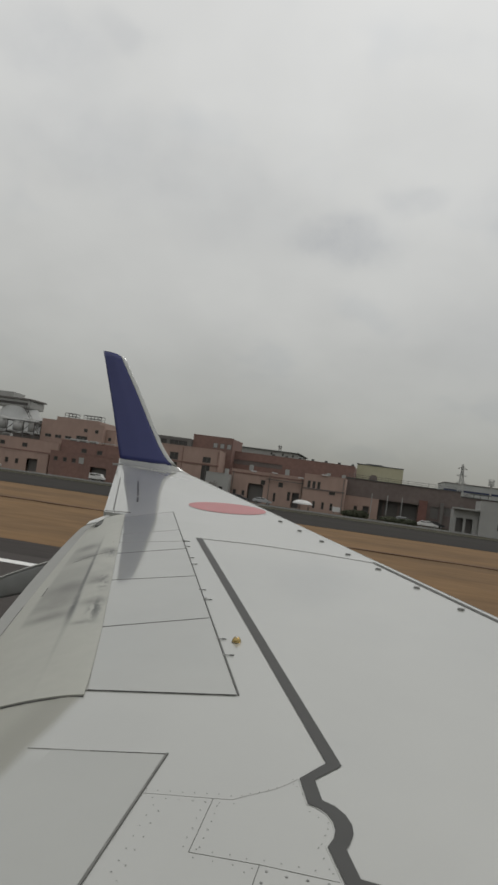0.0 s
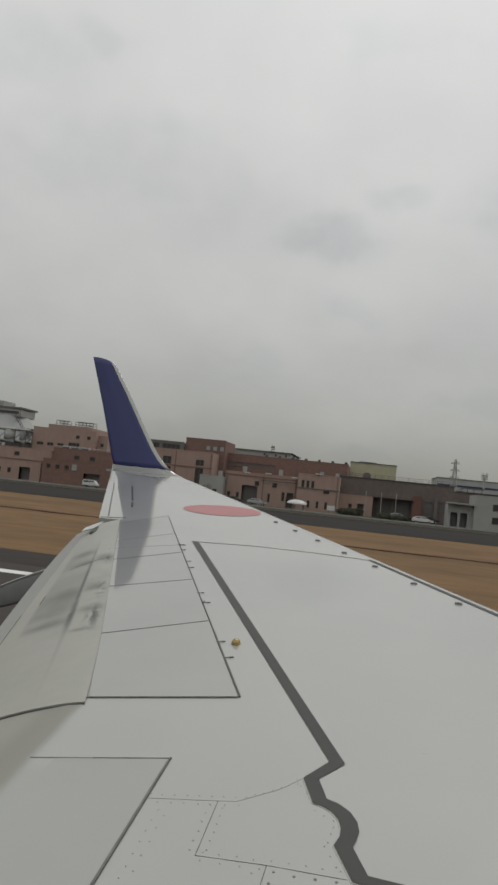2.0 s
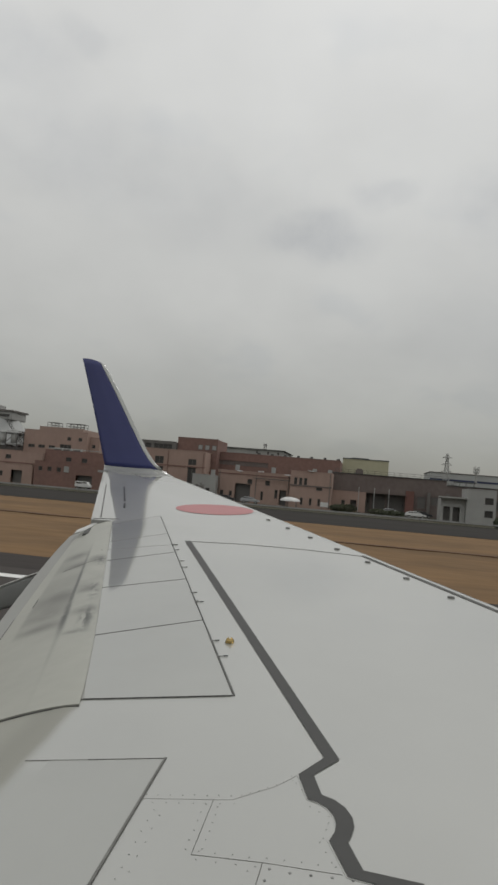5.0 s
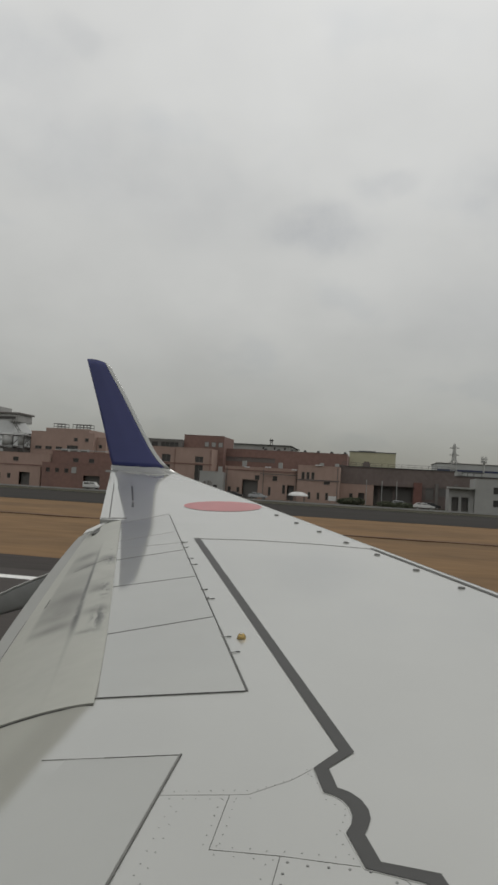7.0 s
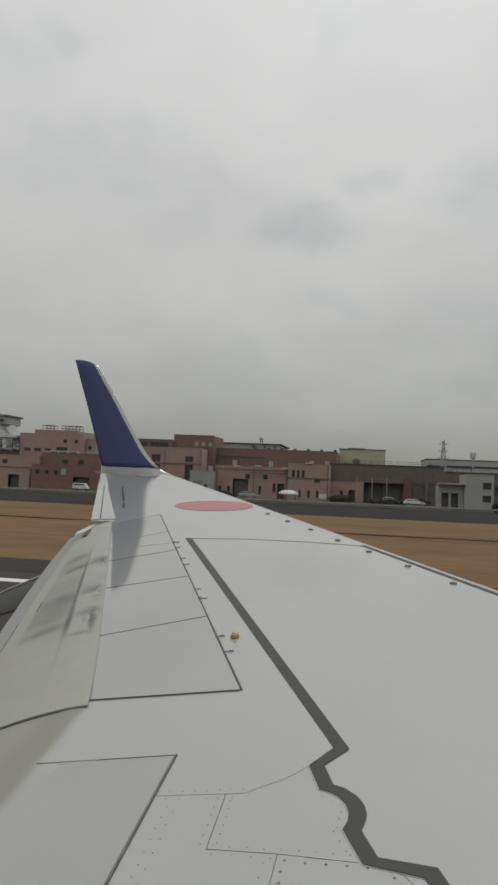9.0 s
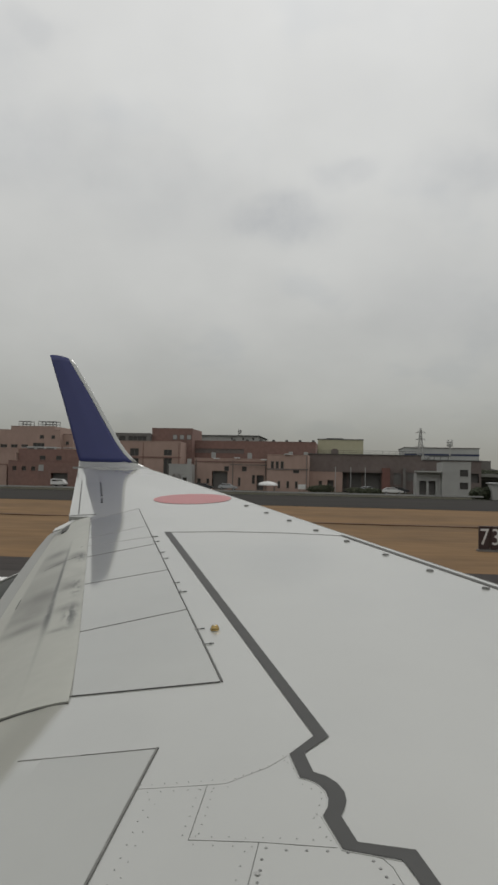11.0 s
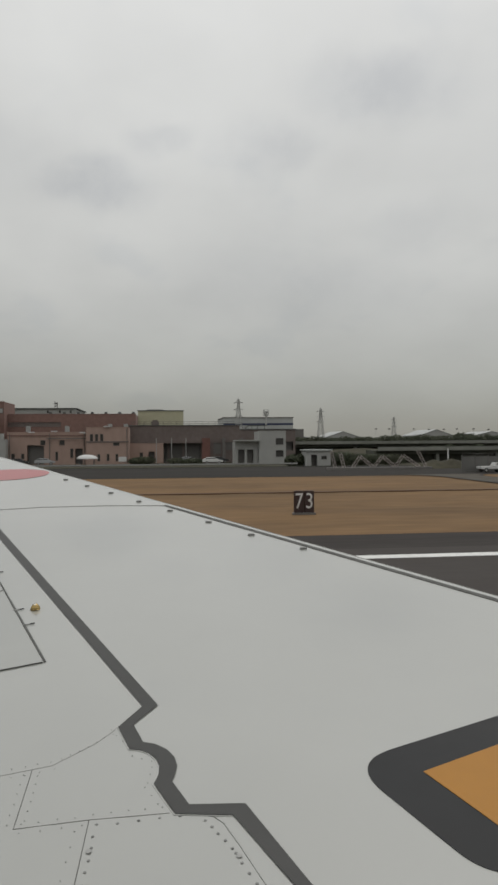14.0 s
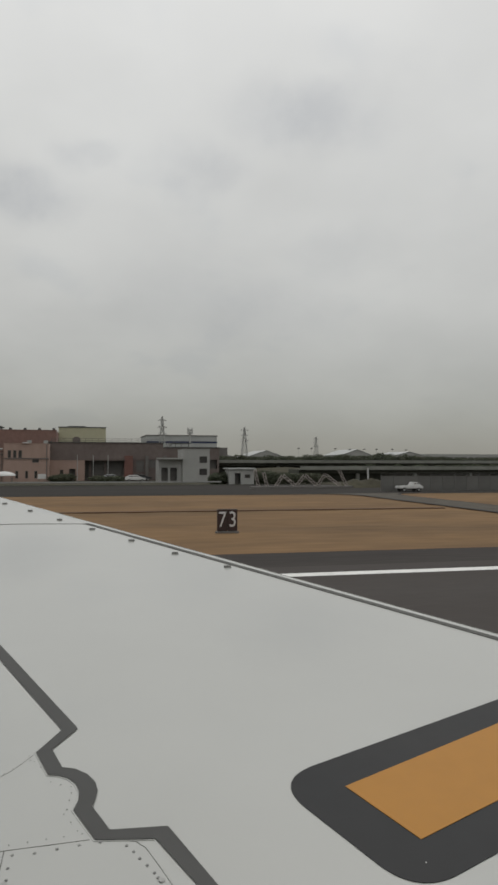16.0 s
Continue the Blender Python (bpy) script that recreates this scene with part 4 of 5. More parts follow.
# ---- buildings beyond the perimeter road ----
def facade(x0, x1, z0, z1, openings, depth=0.25):
    """A front wall with real openings: a face cut into cells, with reveals that run inward. It lies at y = 0 and faces -y."""
    bm = bmesh.new()
    xs = sorted({x0, x1, *[v for o in openings for v in (o[0], o[1])]})
    zs = sorted({z0, z1, *[v for o in openings for v in (o[2], o[3])]})
    for a, b in zip(xs, xs[1:]):
        for c, d in zip(zs, zs[1:]):
            mx, mz = (a + b) / 2, (c + d) / 2
            if any(o[0] < mx < o[1] and o[2] < mz < o[3] for o in openings):
                continue
            bm.faces.new([bm.verts.new((x, 0, z)) for x, z in ((a, c), (b, c), (b, d), (a, d))])
    for a, b, c, d in openings:
        ring = [(a, c), (b, c), (b, d), (a, d)]
        for (p, q), (r, s) in zip(ring, ring[1:] + ring[:1]):
            bm.faces.new([bm.verts.new(v) for v in ((p, 0, q), (r, 0, s), (r, depth, s), (p, depth, q))])
    bmesh.ops.remove_doubles(bm, verts=bm.verts, dist=0.001)
    return bm


def volume(owner, x0, x1, y0, deep, z1, mat, windows=(), dark=(), z0=-0.1, parapet=0.35, roof=None, pane_mat=None):
    """One block of a building: front wall with openings, sides and back, a roof behind a parapet, and a framed pane in every opening.
    windows, dark: openings (x0, x1, z0, z1) with glass, or left as deep shadowed bays."""
    openings = [*windows, *dark]
    wall = part("wall", facade(x0, x1, z0, z1, openings), mat, owner)
    wall.location = (0, y0, 0)
    bm = bmesh.new()
    for quad in (((x0, y0, z0), (x0, y0 + deep, z0), (x0, y0 + deep, z1), (x0, y0, z1)), ((x1, y0, z0), (x1, y0, z1), (x1, y0 + deep, z1), (x1, y0 + deep, z0)),
                 ((x0, y0 + deep, z0), (x1, y0 + deep, z0), (x1, y0 + deep, z1), (x0, y0 + deep, z1))):
        bm.faces.new([bm.verts.new(v) for v in quad])
    part("side_wall", bm, mat, owner)
    part("roof", box(x0 + 0.02, x1 - 0.02, y0 + 0.02, y0 + deep - 0.02, z1 - parapet - 0.2, z1 - parapet), roof or ROOF, owner)
    part("parapet_cap", box(x0 - 0.06, x1 + 0.06, y0 - 0.06, y0 + 0.3, z1, z1 + 0.12), mat if parapet < 0.3 else roof or mat, owner)
    for a, b, c, d in windows:
        win = part("window", box(a, b, y0 + 0.20, y0 + 0.24, c, d), pane_mat or PANE, owner)
        bars = bmesh.new()
        for p in (a + 0.04, *[a + (b - a) * k / max(1, round((b - a) / 1.3)) for k in range(1, max(1, round((b - a) / 1.3)))], b - 0.04):
            box_into(bars, p - 0.04, p + 0.04, y0 + 0.14, y0 + 0.20, c, d)
        box_into(bars, a, b, y0 + 0.14, y0 + 0.20, c, c + 0.07)
        box_into(bars, a, b, y0 + 0.14, y0 + 0.20, d - 0.07, d)
        part("frame", bars, FRAME, win)
        part("sill", box(a - 0.08, b + 0.08, y0 - 0.08, y0 + 0.1, c - 0.1, c - 0.003), mat, win)
    for a, b, c, d in dark:
        part("bay", box(a, b, y0 + 1.2, y0 + 1.3, c, d), FRAME, owner)
        part("bay_floor", box(a, b, y0 + 0.25, y0 + 1.2, c - 0.06, c - 0.002), FRAME, owner)
        part("bay_ceiling", box(a, b, y0 + 0.25, y0 + 1.2, d + 0.002, d + 0.06), FRAME, owner)
    return wall


def row(first, step, count, width, z0, z1):
    return [(first + step * k, first + step * k + width, z0, z1) for k in range(count)]


def building(name, label, category="building"):
    return thing(name, label, category)


def roof_box(owner, x, y, z, w, d, h, mat=None):
    ob = part("air_unit", box(x, x + w, y, y + d, z, z + h, 0.06), mat or PALEWALL, owner, "pale rooftop air unit")
    part("grille", box(x + 0.15, x + w - 0.15, y - 0.03, y - 0.003, z + 0.2, z + h - 0.2), FRAME, ob)


def roof_rack(owner, x0, x1, y0, y1, z, h):
    """A railed steel frame on a roof."""
    pairs = []
    n = max(2, round((x1 - x0) / 1.1))
    for yy in (y0, y1):
        for k in range(n + 1):
            x = x0 + (x1 - x0) * k / n
            pairs.append(((x, yy, z), (x, yy, z + h)))
        for zz in (z + h * 0.5, z + h):
            pairs.append(((x0, yy, zz), (x1, yy, zz)))
    for k in range(n + 1):
        x = x0 + (x1 - x0) * k / n
        pairs.append(((x, y0, z + h), (x, y1, z + h)))
    part("roof_rack", struts(pairs, 0.07), STEEL, owner, "railed steel frame on the roof")


# tan works building with railed tanks on its roof
works = building("works_building", "tan rendered works building with railed frames on its flat roof")
volume(works, -97, -78, 190, 30, 14.6, TAN, windows=[*row(-95.6, 3.1, 3, 2.0, 9.6, 10.5), (-86, -82.6, 9.2, 11.0), (-84, -82.8, 12.2, 13.2), (-80.6, -79.5, 12.2, 13.2)])
volume(works, -112, -97.2, 194, 20, 9.6, GREYWALL, windows=row(-110.5, 3.6, 4, 2.4, 6.6, 8.0))
volume(works, -95.5, -82, 196, 18, 16.0, TAN, z0=14.2)
volume(works, -78, -75, 192, 22, 13.6, TAN, windows=[(-77.2, -76.2, 10.6, 11.6)])
roof_rack(works, -93.6, -90.2, 197, 200, 15.9, 1.6)
roof_rack(works, -87.6, -82.2, 197, 200, 15.9, 1.6)
# dark red-brown hall in front of it
hall = building("brick_hall", "long dark red-brown works hall with a flat roof")
volume(hall, -118, -76.5, 160, 24, 7.6, TAN, windows=row(-116, 6.0, 6, 1.4, 5.6, 6.6), dark=[(-110, -107.4, 0, 3.2), (-100, -97.2, 0, 3.2), (-91.6, -88.8, 0, 3.2)])
volume(hall, -112, -77, 156.5, 3.45, 4.4, TAN, windows=[*row(-110, 3.2, 6, 1.2, 1.4, 2.6), *row(-88, 2.6, 2, 0.9, 1.4, 2.6)], dark=[(-82.4, -79.6, 0, 3.0)])
part("string_course", box(-118.05, -76.6, 159.86, 159.995, 4.6, 4.9), BROWN, hall)
for x in (-109.5, -104.2, -98.6, -93.4):
    roof_box(hall, x, 163, 7.25, 2.2, 1.4, 1.3)
volume(hall, -76.4, -58, 161, 24, 8.4, BROWN, windows=[(-74.8, -73.2, 4.2, 5.6), (-71.0, -69.6, 6.0, 7.0), (-67.0, -65.6, 6.0, 7.0)], dark=[(-68, -62, 0, 3.6)])
volume(hall, -76.4, -57.5, 156, 4.9, 5.6, BROWN, windows=row(-75.4, 2.3, 3, 1.0, 3.4, 4.4), dark=[(-66, -62, 0, 3.0)])
for k, x in enumerate((-75.2, -72.8, -70.2)):
    roof_box(hall, x, 163, 8.1, 1.9, 1.4, 1.1)
part("roof_pipe", struts([((-76, 161.5, 8.9), (-59, 161.5, 8.9))], 0.09, 8), PALESTEEL, hall)
part("wall_plate", box(-69.0, -67.8, 155.9, 155.98, 3.4, 4.8), PALEWALL, hall, "small pale plate on the wall")
# tan laboratory block with its grey penthouse
lab = building("laboratory_block", "tan rendered block with tall recessed window strips")
volume(lab, -57.5, -37.8, 165, 24, 10.9, TAN, windows=[(-50.2, -48.0, 4.6, 6.8), (-50.2, -48.0, 7.4, 9.2), (-41.9, -39.9, 1.2, 7.0), (-41.9, -39.9, 7.6, 9.0), (-55, -53.6, 6, 7.2), (-46, -44.8, 3.0, 4.0)])
volume(lab, -55.5, -46.6, 170, 12, 13.0, GREYWALL, z0=10.5, windows=[(-54.6, -52.9, 11.0, 12.4), (-52.2, -47.6, 11.2, 12.4)])
part("string_course", box(-57.6, -37.7, 164.86, 164.995, 7.0, 7.3), BROWN, lab)
# red-brown stair tower
tower = building("stair_tower", "plain red-brown stair tower with three small lit vents")
volume(tower, -46.6, -36.4, 171.5, 12, 14.4, BROWN)
for k in range(3):
    vent = part("vent", box(-41.2 + 1.75 * k, -40.3 + 1.75 * k, 171.4, 171.49, 11.8, 12.8), PALEWALL, tower)
    part("frame", box(-41.3 + 1.75 * k, -40.2 + 1.75 * k, 171.43, 171.485, 11.7, 12.9), FRAME, vent)
# white shed behind, with a dark roof edge and an aerial
shed = building("white_shed", "long white factory shed with a dark roof edge")
volume(shed, -53.2, -30.4, 260, 30, 16.9, PALEWALL, z0=-0.1, windows=[(-40.6, -39.9, 15.6, 16.5), (-36.4, -35.7, 15.6, 16.5), (-32.6, -31.9, 15.6, 16.5)], parapet=0.1)
part("roof_edge", box(-53.8, -29.8, 259.4, 291, 17.05, 17.35, 0.05), ROOF, shed)
part("aerial", struts([((-38, 262, 17.3), (-38, 262, 19.8)), ((-37.2, 262, 17.3), (-37.2, 262, 19.5)), ((-38, 262, 18), (-37.2, 262, 18.6)), ((-38, 262, 19), (-37.2, 262, 19.3)), ((-38.4, 262, 19.0), (-36.9, 262, 19.0))], 0.13), STEEL, shed)
# long brown hall
long_hall = building("long_hall", "long windowless brown factory hall with a recessed band")
volume(long_hall, -37.6, -6.2, 175, 26, 11.6, BROWN, windows=[(-36.5, -24, 8.6, 9.7)], pane_mat=DARKBROWN)
for k in range(7):
    part("roof_vent", box(-27 + 3.3 * k, -26.3 + 3.3 * k, 176, 176.7, 11.6, 12.2, 0.08), ROOF, long_hall)
# tan low building in front, with lamps along its top
front = building("front_offices", "low tan office building with small square windows and doorways")
volume(front, -33.4, -16.4, 160, 14, 7.0, TAN, windows=[(-26.4, -25.3, 4.2, 5.3), (-22.3, -21.2, 4.2, 5.3), (-32.6, -31.8, 1.2, 2.4), (-30.5, -29.8, 1.2, 2.4), (-20, -19.3, 1.4, 3.4), (-23.2, -22.6, 0.8, 2.8)], dark=[(-29.2, -25.6, 0, 4.2), (-18.9, -17.3, 0, 3.4)])
volume(front, -16.4, -7.2, 158.5, 15, 8.0, TAN, windows=[(-15.6, -14.9, 5.0, 6.6), (-14.5, -13.8, 5.0, 6.6), (-13.4, -12.7, 5.0, 6.6), (-10.6, -9.2, 4.0, 4.8), (-14, -13.4, 0.6, 2.2), (-12, -11.4, 0.6, 2.2), (-10.1, -9.5, 0.6, 2.2)])
part("string_course", box(-16.45, -7.15, 158.36, 158.495, 4.7, 5.0), DARKBROWN, front)
part("string_course", box(-33.45, -16.5, 159.86, 159.995, 6.2, 6.45), BROWN, front)
for x, z in ((-28.6, 6.9), (-23.8, 7.1), (-17.8, 6.8), (-12.6, 8.1)):
    lamp = part("wall_lamp", box(x, x + 1.3, 157.9, 158.3, z, z + 0.22, 0.05), WHITEPAINT, front, "white hooded wall lamp")
    part("arm", struts([((x + 0.65, 158.2, z), (x + 0.65, 160, z - 0.2))], 0.05), STEEL, lamp)
for x, y, z in ((-32.9, 159.9, 6.8), (-24.4, 159.9, 6.8), (-16.9, 159.9, 6.8), (-7.6, 158.4, 7.8)):
    part("downpipe", struts([((x, y, 0.0), (x, y, z))], 0.08, 6), GREYWALL, front)
for x, z in ((-57.0, 10.6), (-46.9, 10.6), (-38.2, 10.6)):
    part("downpipe", struts([((x, 164.9, 0.0), (x, 164.9, z))], 0.08, 6), BROWN, lab)
part("cable_tray", box(-25, -8, 159.2, 159.45, 5.6, 5.75), STEEL, front)
for x in (-30, -21.5, -12, -8.5):
    part("roof_vent", box(x, x + 0.9, 163, 164, 6.6, 8.5 if x < -16 else 8.9, 0.08), PALEWALL, front)
# pale annex
annex = building("pale_annex", "small pale grey rendered annex behind a bare tree")
volume(annex, -38.6, -33.2, 157, 8, 5.5, PALEWALL, windows=[(-35.4, -34.4, 1.2, 2.6)], dark=[(-37.8, -36.9, 0, 2.2)])
part("chimney", box(-34.6, -33.8, 158, 159, 5.5, 6.8), PALEWALL, annex)
# pale yellow plant hall
plant = building("yellow_plant_hall", "windowless pale yellow factory hall with a flat roof")
volume(plant, -6.2, 5.8, 190, 24, 12.9, YELLOW, parapet=0.2)
part("roof_edge", box(-6.3, 5.9, 189.85, 190.4, 13.03, 13.25), ROOF, plant)
part("roof_hatch", box(-4, 0.6, 193, 195, 12.9, 13.6, 0.1), ROOF, plant)
# long low garage building
garage = building("garage_building", "long low grey-brown garage building with open dark bays")
volume(garage, -7.6, 18.2, 166, 24, 8.4, DARKBROWN, windows=[(12.0, 13.8, 1.9, 4.5), (15.0, 18.0, 2.8, 4.6)], dark=[(-1.6, 1.4, 0, 4.4), (1.8, 4.8, 0, 4.4), (5.2, 9.0, 0, 4.4)], pane_mat=FRAME)
volume(garage, -7.6, 0.4, 163, 2.95, 4.4, TAN, windows=[(-5, -4.2, 1.2, 2.4)], dark=[(-3, -1.6, 0, 2.6)])
volume(garage, 18.2, 31.5, 166.02, 20, 7.4, DARKBROWN, dark=[(19.1, 22.7, 2.6, 4.7), (23.7, 27.1, 2.6, 4.7), (28.3, 31.0, 2.6, 4.7)])
part("eave", box(-7.8, 18.4, 165.75, 167, 8.53, 8.7, 0.04), ROOF, garage)
part("door_canopy", box(-7.4, 9.4, 164.2, 165.99, 4.45, 4.7, 0.04), DARKBROWN, garage)
part("eave", box(18.45, 31.7, 165.75, 167, 7.53, 7.7, 0.04), ROOF, garage)
for x in (-1.2, 2.2, 5.4):
    part("flag_pole", struts([((x, 160, 0), (x, 160, 5.6))], 0.09, 8), PALESTEEL, garage, "pale steel pole")
for x, w in ((9.3, 1.9), (14.1, 0.7), (18.25, 0.7), (22.85, 0.7), (27.3, 0.7)):
    part("pier", box(x, x + w, 165.4, 165.99, 0, 5.6), REDBRICK if w > 1 else GREYWALL, garage)
shelter = part("roof_shelter", box(20.9, 25.4, 170.6, 173.4, 8.55, 8.8, 0.05), ROOF, garage, "dark open-sided roof shelter")
for x in (21.7, 23.1, 24.9):
    part("post", struts([((x, 171, 7.1), (x, 171, 8.56))], 0.08, 6), STEEL, shelter)
rails = [((x, 166.6, 8.6), (x, 166.6, 9.5)) for x in [-7 + 1.5 * k for k in range(17)]] + [((-7, 166.6, z), (17, 166.6, z)) for z in (9.05, 9.5)]
part("roof_railing", struts(rails, 0.035), STEEL, garage, "thin steel railing along the roof")
part("roof_ridge", box(-2.4, -0.6, 170, 171, 8.4, 10.0, 0.3), DARKBROWN, garage)
white_house = building("white_gatehouse", "two-storey white gatehouse with a lower columned wing")
volume(white_house, 20.6, 26.4, 150, 8, 6.9, PALEWALL, windows=[(24.2, 25.9, 4.0, 5.4), (24.2, 25.9, 1.4, 2.8)])
volume(white_house, 15.6, 20.55, 151, 6, 4.6, PALEWALL, dark=[(16.2, 17.6, 0, 3.0), (18.1, 19.5, 0, 3.0)])
part("canopy_slab", box(15.2, 20.8, 149.2, 151.6, 4.75, 5.05, 0.04), PALEWALL, white_house)

# what stands beyond the works: a domed tank and a tall pale plant
tank = building("domed_tank", "large white conical tank with a round steel head", "tank")
bm = bmesh.new()
TANK_X, TANK_Y = -120.5, 220
for r0, r1, z0, z1 in ((11.5, 11.5, -0.1, 9.0), (11.5, 5.4, 9.0, 19.0)):
    bmesh.ops.create_cone(bm, cap_ends=True, segments=40, radius1=r0, radius2=r1, depth=z1 - z0, matrix=Matrix.Translation((TANK_X, TANK_Y, (z0 + z1) / 2)))
part("shell", bm, PALEROOF, tank)
head = part("head", box(TANK_X - 7.2, TANK_X + 5.6, TANK_Y - 5, TANK_Y + 5, 18.6, 21.2, 0.2), PALEWALL, tank, "pale grey head house with a flat overhanging roof")
part("head_roof", box(TANK_X - 7.5, TANK_X + 6.0, TANK_Y - 5.3, TANK_Y + 5.8, 21.2, 21.8, 0.05), GREYWALL, head)
part("head_room", box(TANK_X - 7.0, TANK_X - 1.5, TANK_Y - 4, TANK_Y + 4, 21.8, 23.6, 0.1), PALEWALL, head)
part("head_window", box(TANK_X - 6.4, TANK_X + 4.8, TANK_Y - 5.06, TANK_Y - 4.95, 19.5, 20.4), PANE, head)
part("platform", box(TANK_X + 3, TANK_X + 11.0, TANK_Y - 6, TANK_Y + 6, 14.6, 15.0, 0.04), GREYWALL, tank)
part("stair", struts([((TANK_X + 4.5, TANK_Y - 6.5, 18.6), (TANK_X + 12.0, TANK_Y - 6.5, 9.0)), ((TANK_X + 4.5, TANK_Y - 6.5, 19.7), (TANK_X + 12.0, TANK_Y - 6.5, 10.1)), *[((TANK_X + 4.5 + 0.75 * k, TANK_Y - 6.5, 18.6 - 0.96 * k), (TANK_X + 4.5 + 0.75 * k, TANK_Y - 6.5, 19.7 - 0.96 * k)) for k in range(11)]], 0.10), STEEL, tank)
# open pipe rack with vessels between the tank and the works
rack = building("pipe_rack", "open steel pipe rack with grey pipes and small vessels", "pipe rack")
for x in (-116, -111, -106, -101, -97.6):
    part("frame", struts([((x, 187, -0.1), (x, 187, 13.0)), ((x, 191, -0.1), (x, 191, 13.0)), ((x, 187, 13.0), (x, 191, 13.0)), ((x, 187, 9.6), (x, 191, 9.6)), ((x, 187, 10.4), (x, 191, 12.6))], 0.16), STEEL, rack)
for y, z, r in ((187.4, 9.9, 0.22), (188.4, 10.0, 0.30), (189.6, 9.9, 0.2), (187.6, 13.2, 0.28), (188.8, 13.3, 0.34), (190.4, 13.1, 0.2)):
    part("pipe", struts([((-117, y, z), (-97.3, y, z))], r, 8), PALESTEEL, rack)
for x, r, h in ((-108.5, 1.3, 3.0), (-103.4, 1.6, 2.2), (-99.4, 0.8, 3.6)):
    bm = dome(r, r * 0.6)
    bmesh.ops.translate(bm, vec=(x, 188.6, 10.2 + h), verts=bm.verts)
    bmesh.ops.create_cone(bm, cap_ends=True, segments=24, radius1=r, radius2=r, depth=h, matrix=Matrix.Translation((x, 188.6, 10.2 + h / 2)))
    part("vessel", bm, PALEWALL, rack, "pale grey upright vessel", smooth=True)
pale_plant = building("pale_plant", "tall pale grey industrial building with a ribbon of small windows")
volume(pale_plant, -214, -176, 210, 30, 26, PALEWALL, windows=row(-210, 5.2, 7, 3.0, 22.4, 24.0))
volume(pale_plant, -176, -163, 214, 24, 21, PALEWALL, windows=row(-173, 4.2, 3, 2.2, 17.0, 18.6))
volume(pale_plant, -163, -155, 214, 18, 14, PALEWALL)


# ---- vehicles ----
def vehicle(name, label, at, turn, length, height, mat, van=False, pickup=False):
    car = thing(name, label, "car", "parked vehicles", at)
    car.rotation_euler = (0, 0, turn)
    w = 1.7
    bm = bmesh.new()
    if pickup:
        side = [(-0.5, 0.34), (0.5, 0.34), (0.5, 0.58), (0.40, 0.64), (0.31, 0.97), (0.10, 1.0), (0.06, 0.60), (-0.5, 0.60)]
    elif van:
        side = [(-0.5, 0.30), (0.5, 0.30), (0.5, 0.52), (0.40, 0.60), (0.30, 0.97), (-0.48, 1.0), (-0.5, 0.9)]
    else:
        side = [(-0.5, 0.32), (0.5, 0.32), (0.5, 0.55), (0.27, 0.66), (0.12, 0.97), (-0.30, 1.0), (-0.46, 0.70), (-0.5, 0.62)]
    rows = [[bm.verts.new((x * length, s * w / 2 * (1 - 0.12 * max(0, z - 0.6) / 0.4), z * height)) for x, z in side] for s in (-1, 1)]
    n = len(side)
    for k in range(n):
        bm.faces.new((rows[0][k], rows[0][(k + 1) % n], rows[1][(k + 1) % n], rows[1][k]))
    bm.faces.new(rows[0])
    bm.faces.new(list(reversed(rows[1])))
    bmesh.ops.bevel(bm, geom=list(bm.edges), offset=0.05, segments=2, affect="EDGES", clamp_overlap=True)
    part("body", bm, mat, car)
    a, b = (0.11, 0.31) if pickup else (-0.42, 0.30) if van else (-0.36, 0.16)
    for s in (-1, 1):
        win = part("side_window", box(a * length, b * length, s * w * 0.46 - 0.02, s * w * 0.46 + 0.02, 0.70 * height, 0.90 * height, 0.01), PANE, car)
        part("pillar", box((a + b) / 2 * length - 0.04, (a + b) / 2 * length + 0.04, s * w * 0.46 - 0.03, s * w * 0.46 + 0.03, 0.69 * height, 0.91 * height), mat, win)
    for x in (-0.31, 0.31):
        for s in (-1, 1):
            bm = bmesh.new()
            bmesh.ops.create_cone(bm, cap_ends=True, segments=20, radius1=0.31, radius2=0.31, depth=0.2, matrix=Matrix.Translation((x * length, s * w * 0.45, 0.31)) @ Matrix.Rotation(math.pi / 2, 4, "X"))
            wheel = part("wheel", bm, TYRE, car)
            bm = bmesh.new()
            bmesh.ops.create_cone(bm, cap_ends=True, segments=14, radius1=0.18, radius2=0.16, depth=0.03, matrix=Matrix.Translation((x * length, s * (w * 0.45 + 0.11), 0.31)) @ Matrix.Rotation(math.pi / 2, 4, "X"))
            part("rim", bm, PALESTEEL, wheel)
    for s in (-0.6, 0.6):
        part("headlight", box(length * 0.5 - 0.03, length * 0.5 + 0.02, s - 0.15, s + 0.15, 0.42 * height, 0.52 * height, 0.01), WHITEPAINT, car)
    return car


DARKCAR = material("dark_car_enamel", (0.03, 0.032, 0.036), 0.3)
SILVER = material("silver_car_enamel", (0.35, 0.36, 0.37), 0.3, metal=0.4)
vehicle("white_van", "white van parked beside the perimeter road", (-61.5, 150, 0), 0, 3.4, 1.75, WHITEPAINT, True)
vehicle("silver_car", "silver car parked before the tan offices", (-24.5, 154, 0), 0.1, 4.2, 1.45, SILVER)
vehicle("white_car", "white car on the road before the garage", (10.7, 150, 0), 0, 4.3, 1.45, WHITEPAINT)
vehicle("dark_car", "dark car parked before the garage bays", (12.6, 158, 0), 0.05, 4.3, 1.45, DARKCAR)
vehicle("dark_car", "dark car parked beside the tan offices", (-30.2, 155, 0), 0.05, 4.3, 1.45, DARKCAR)
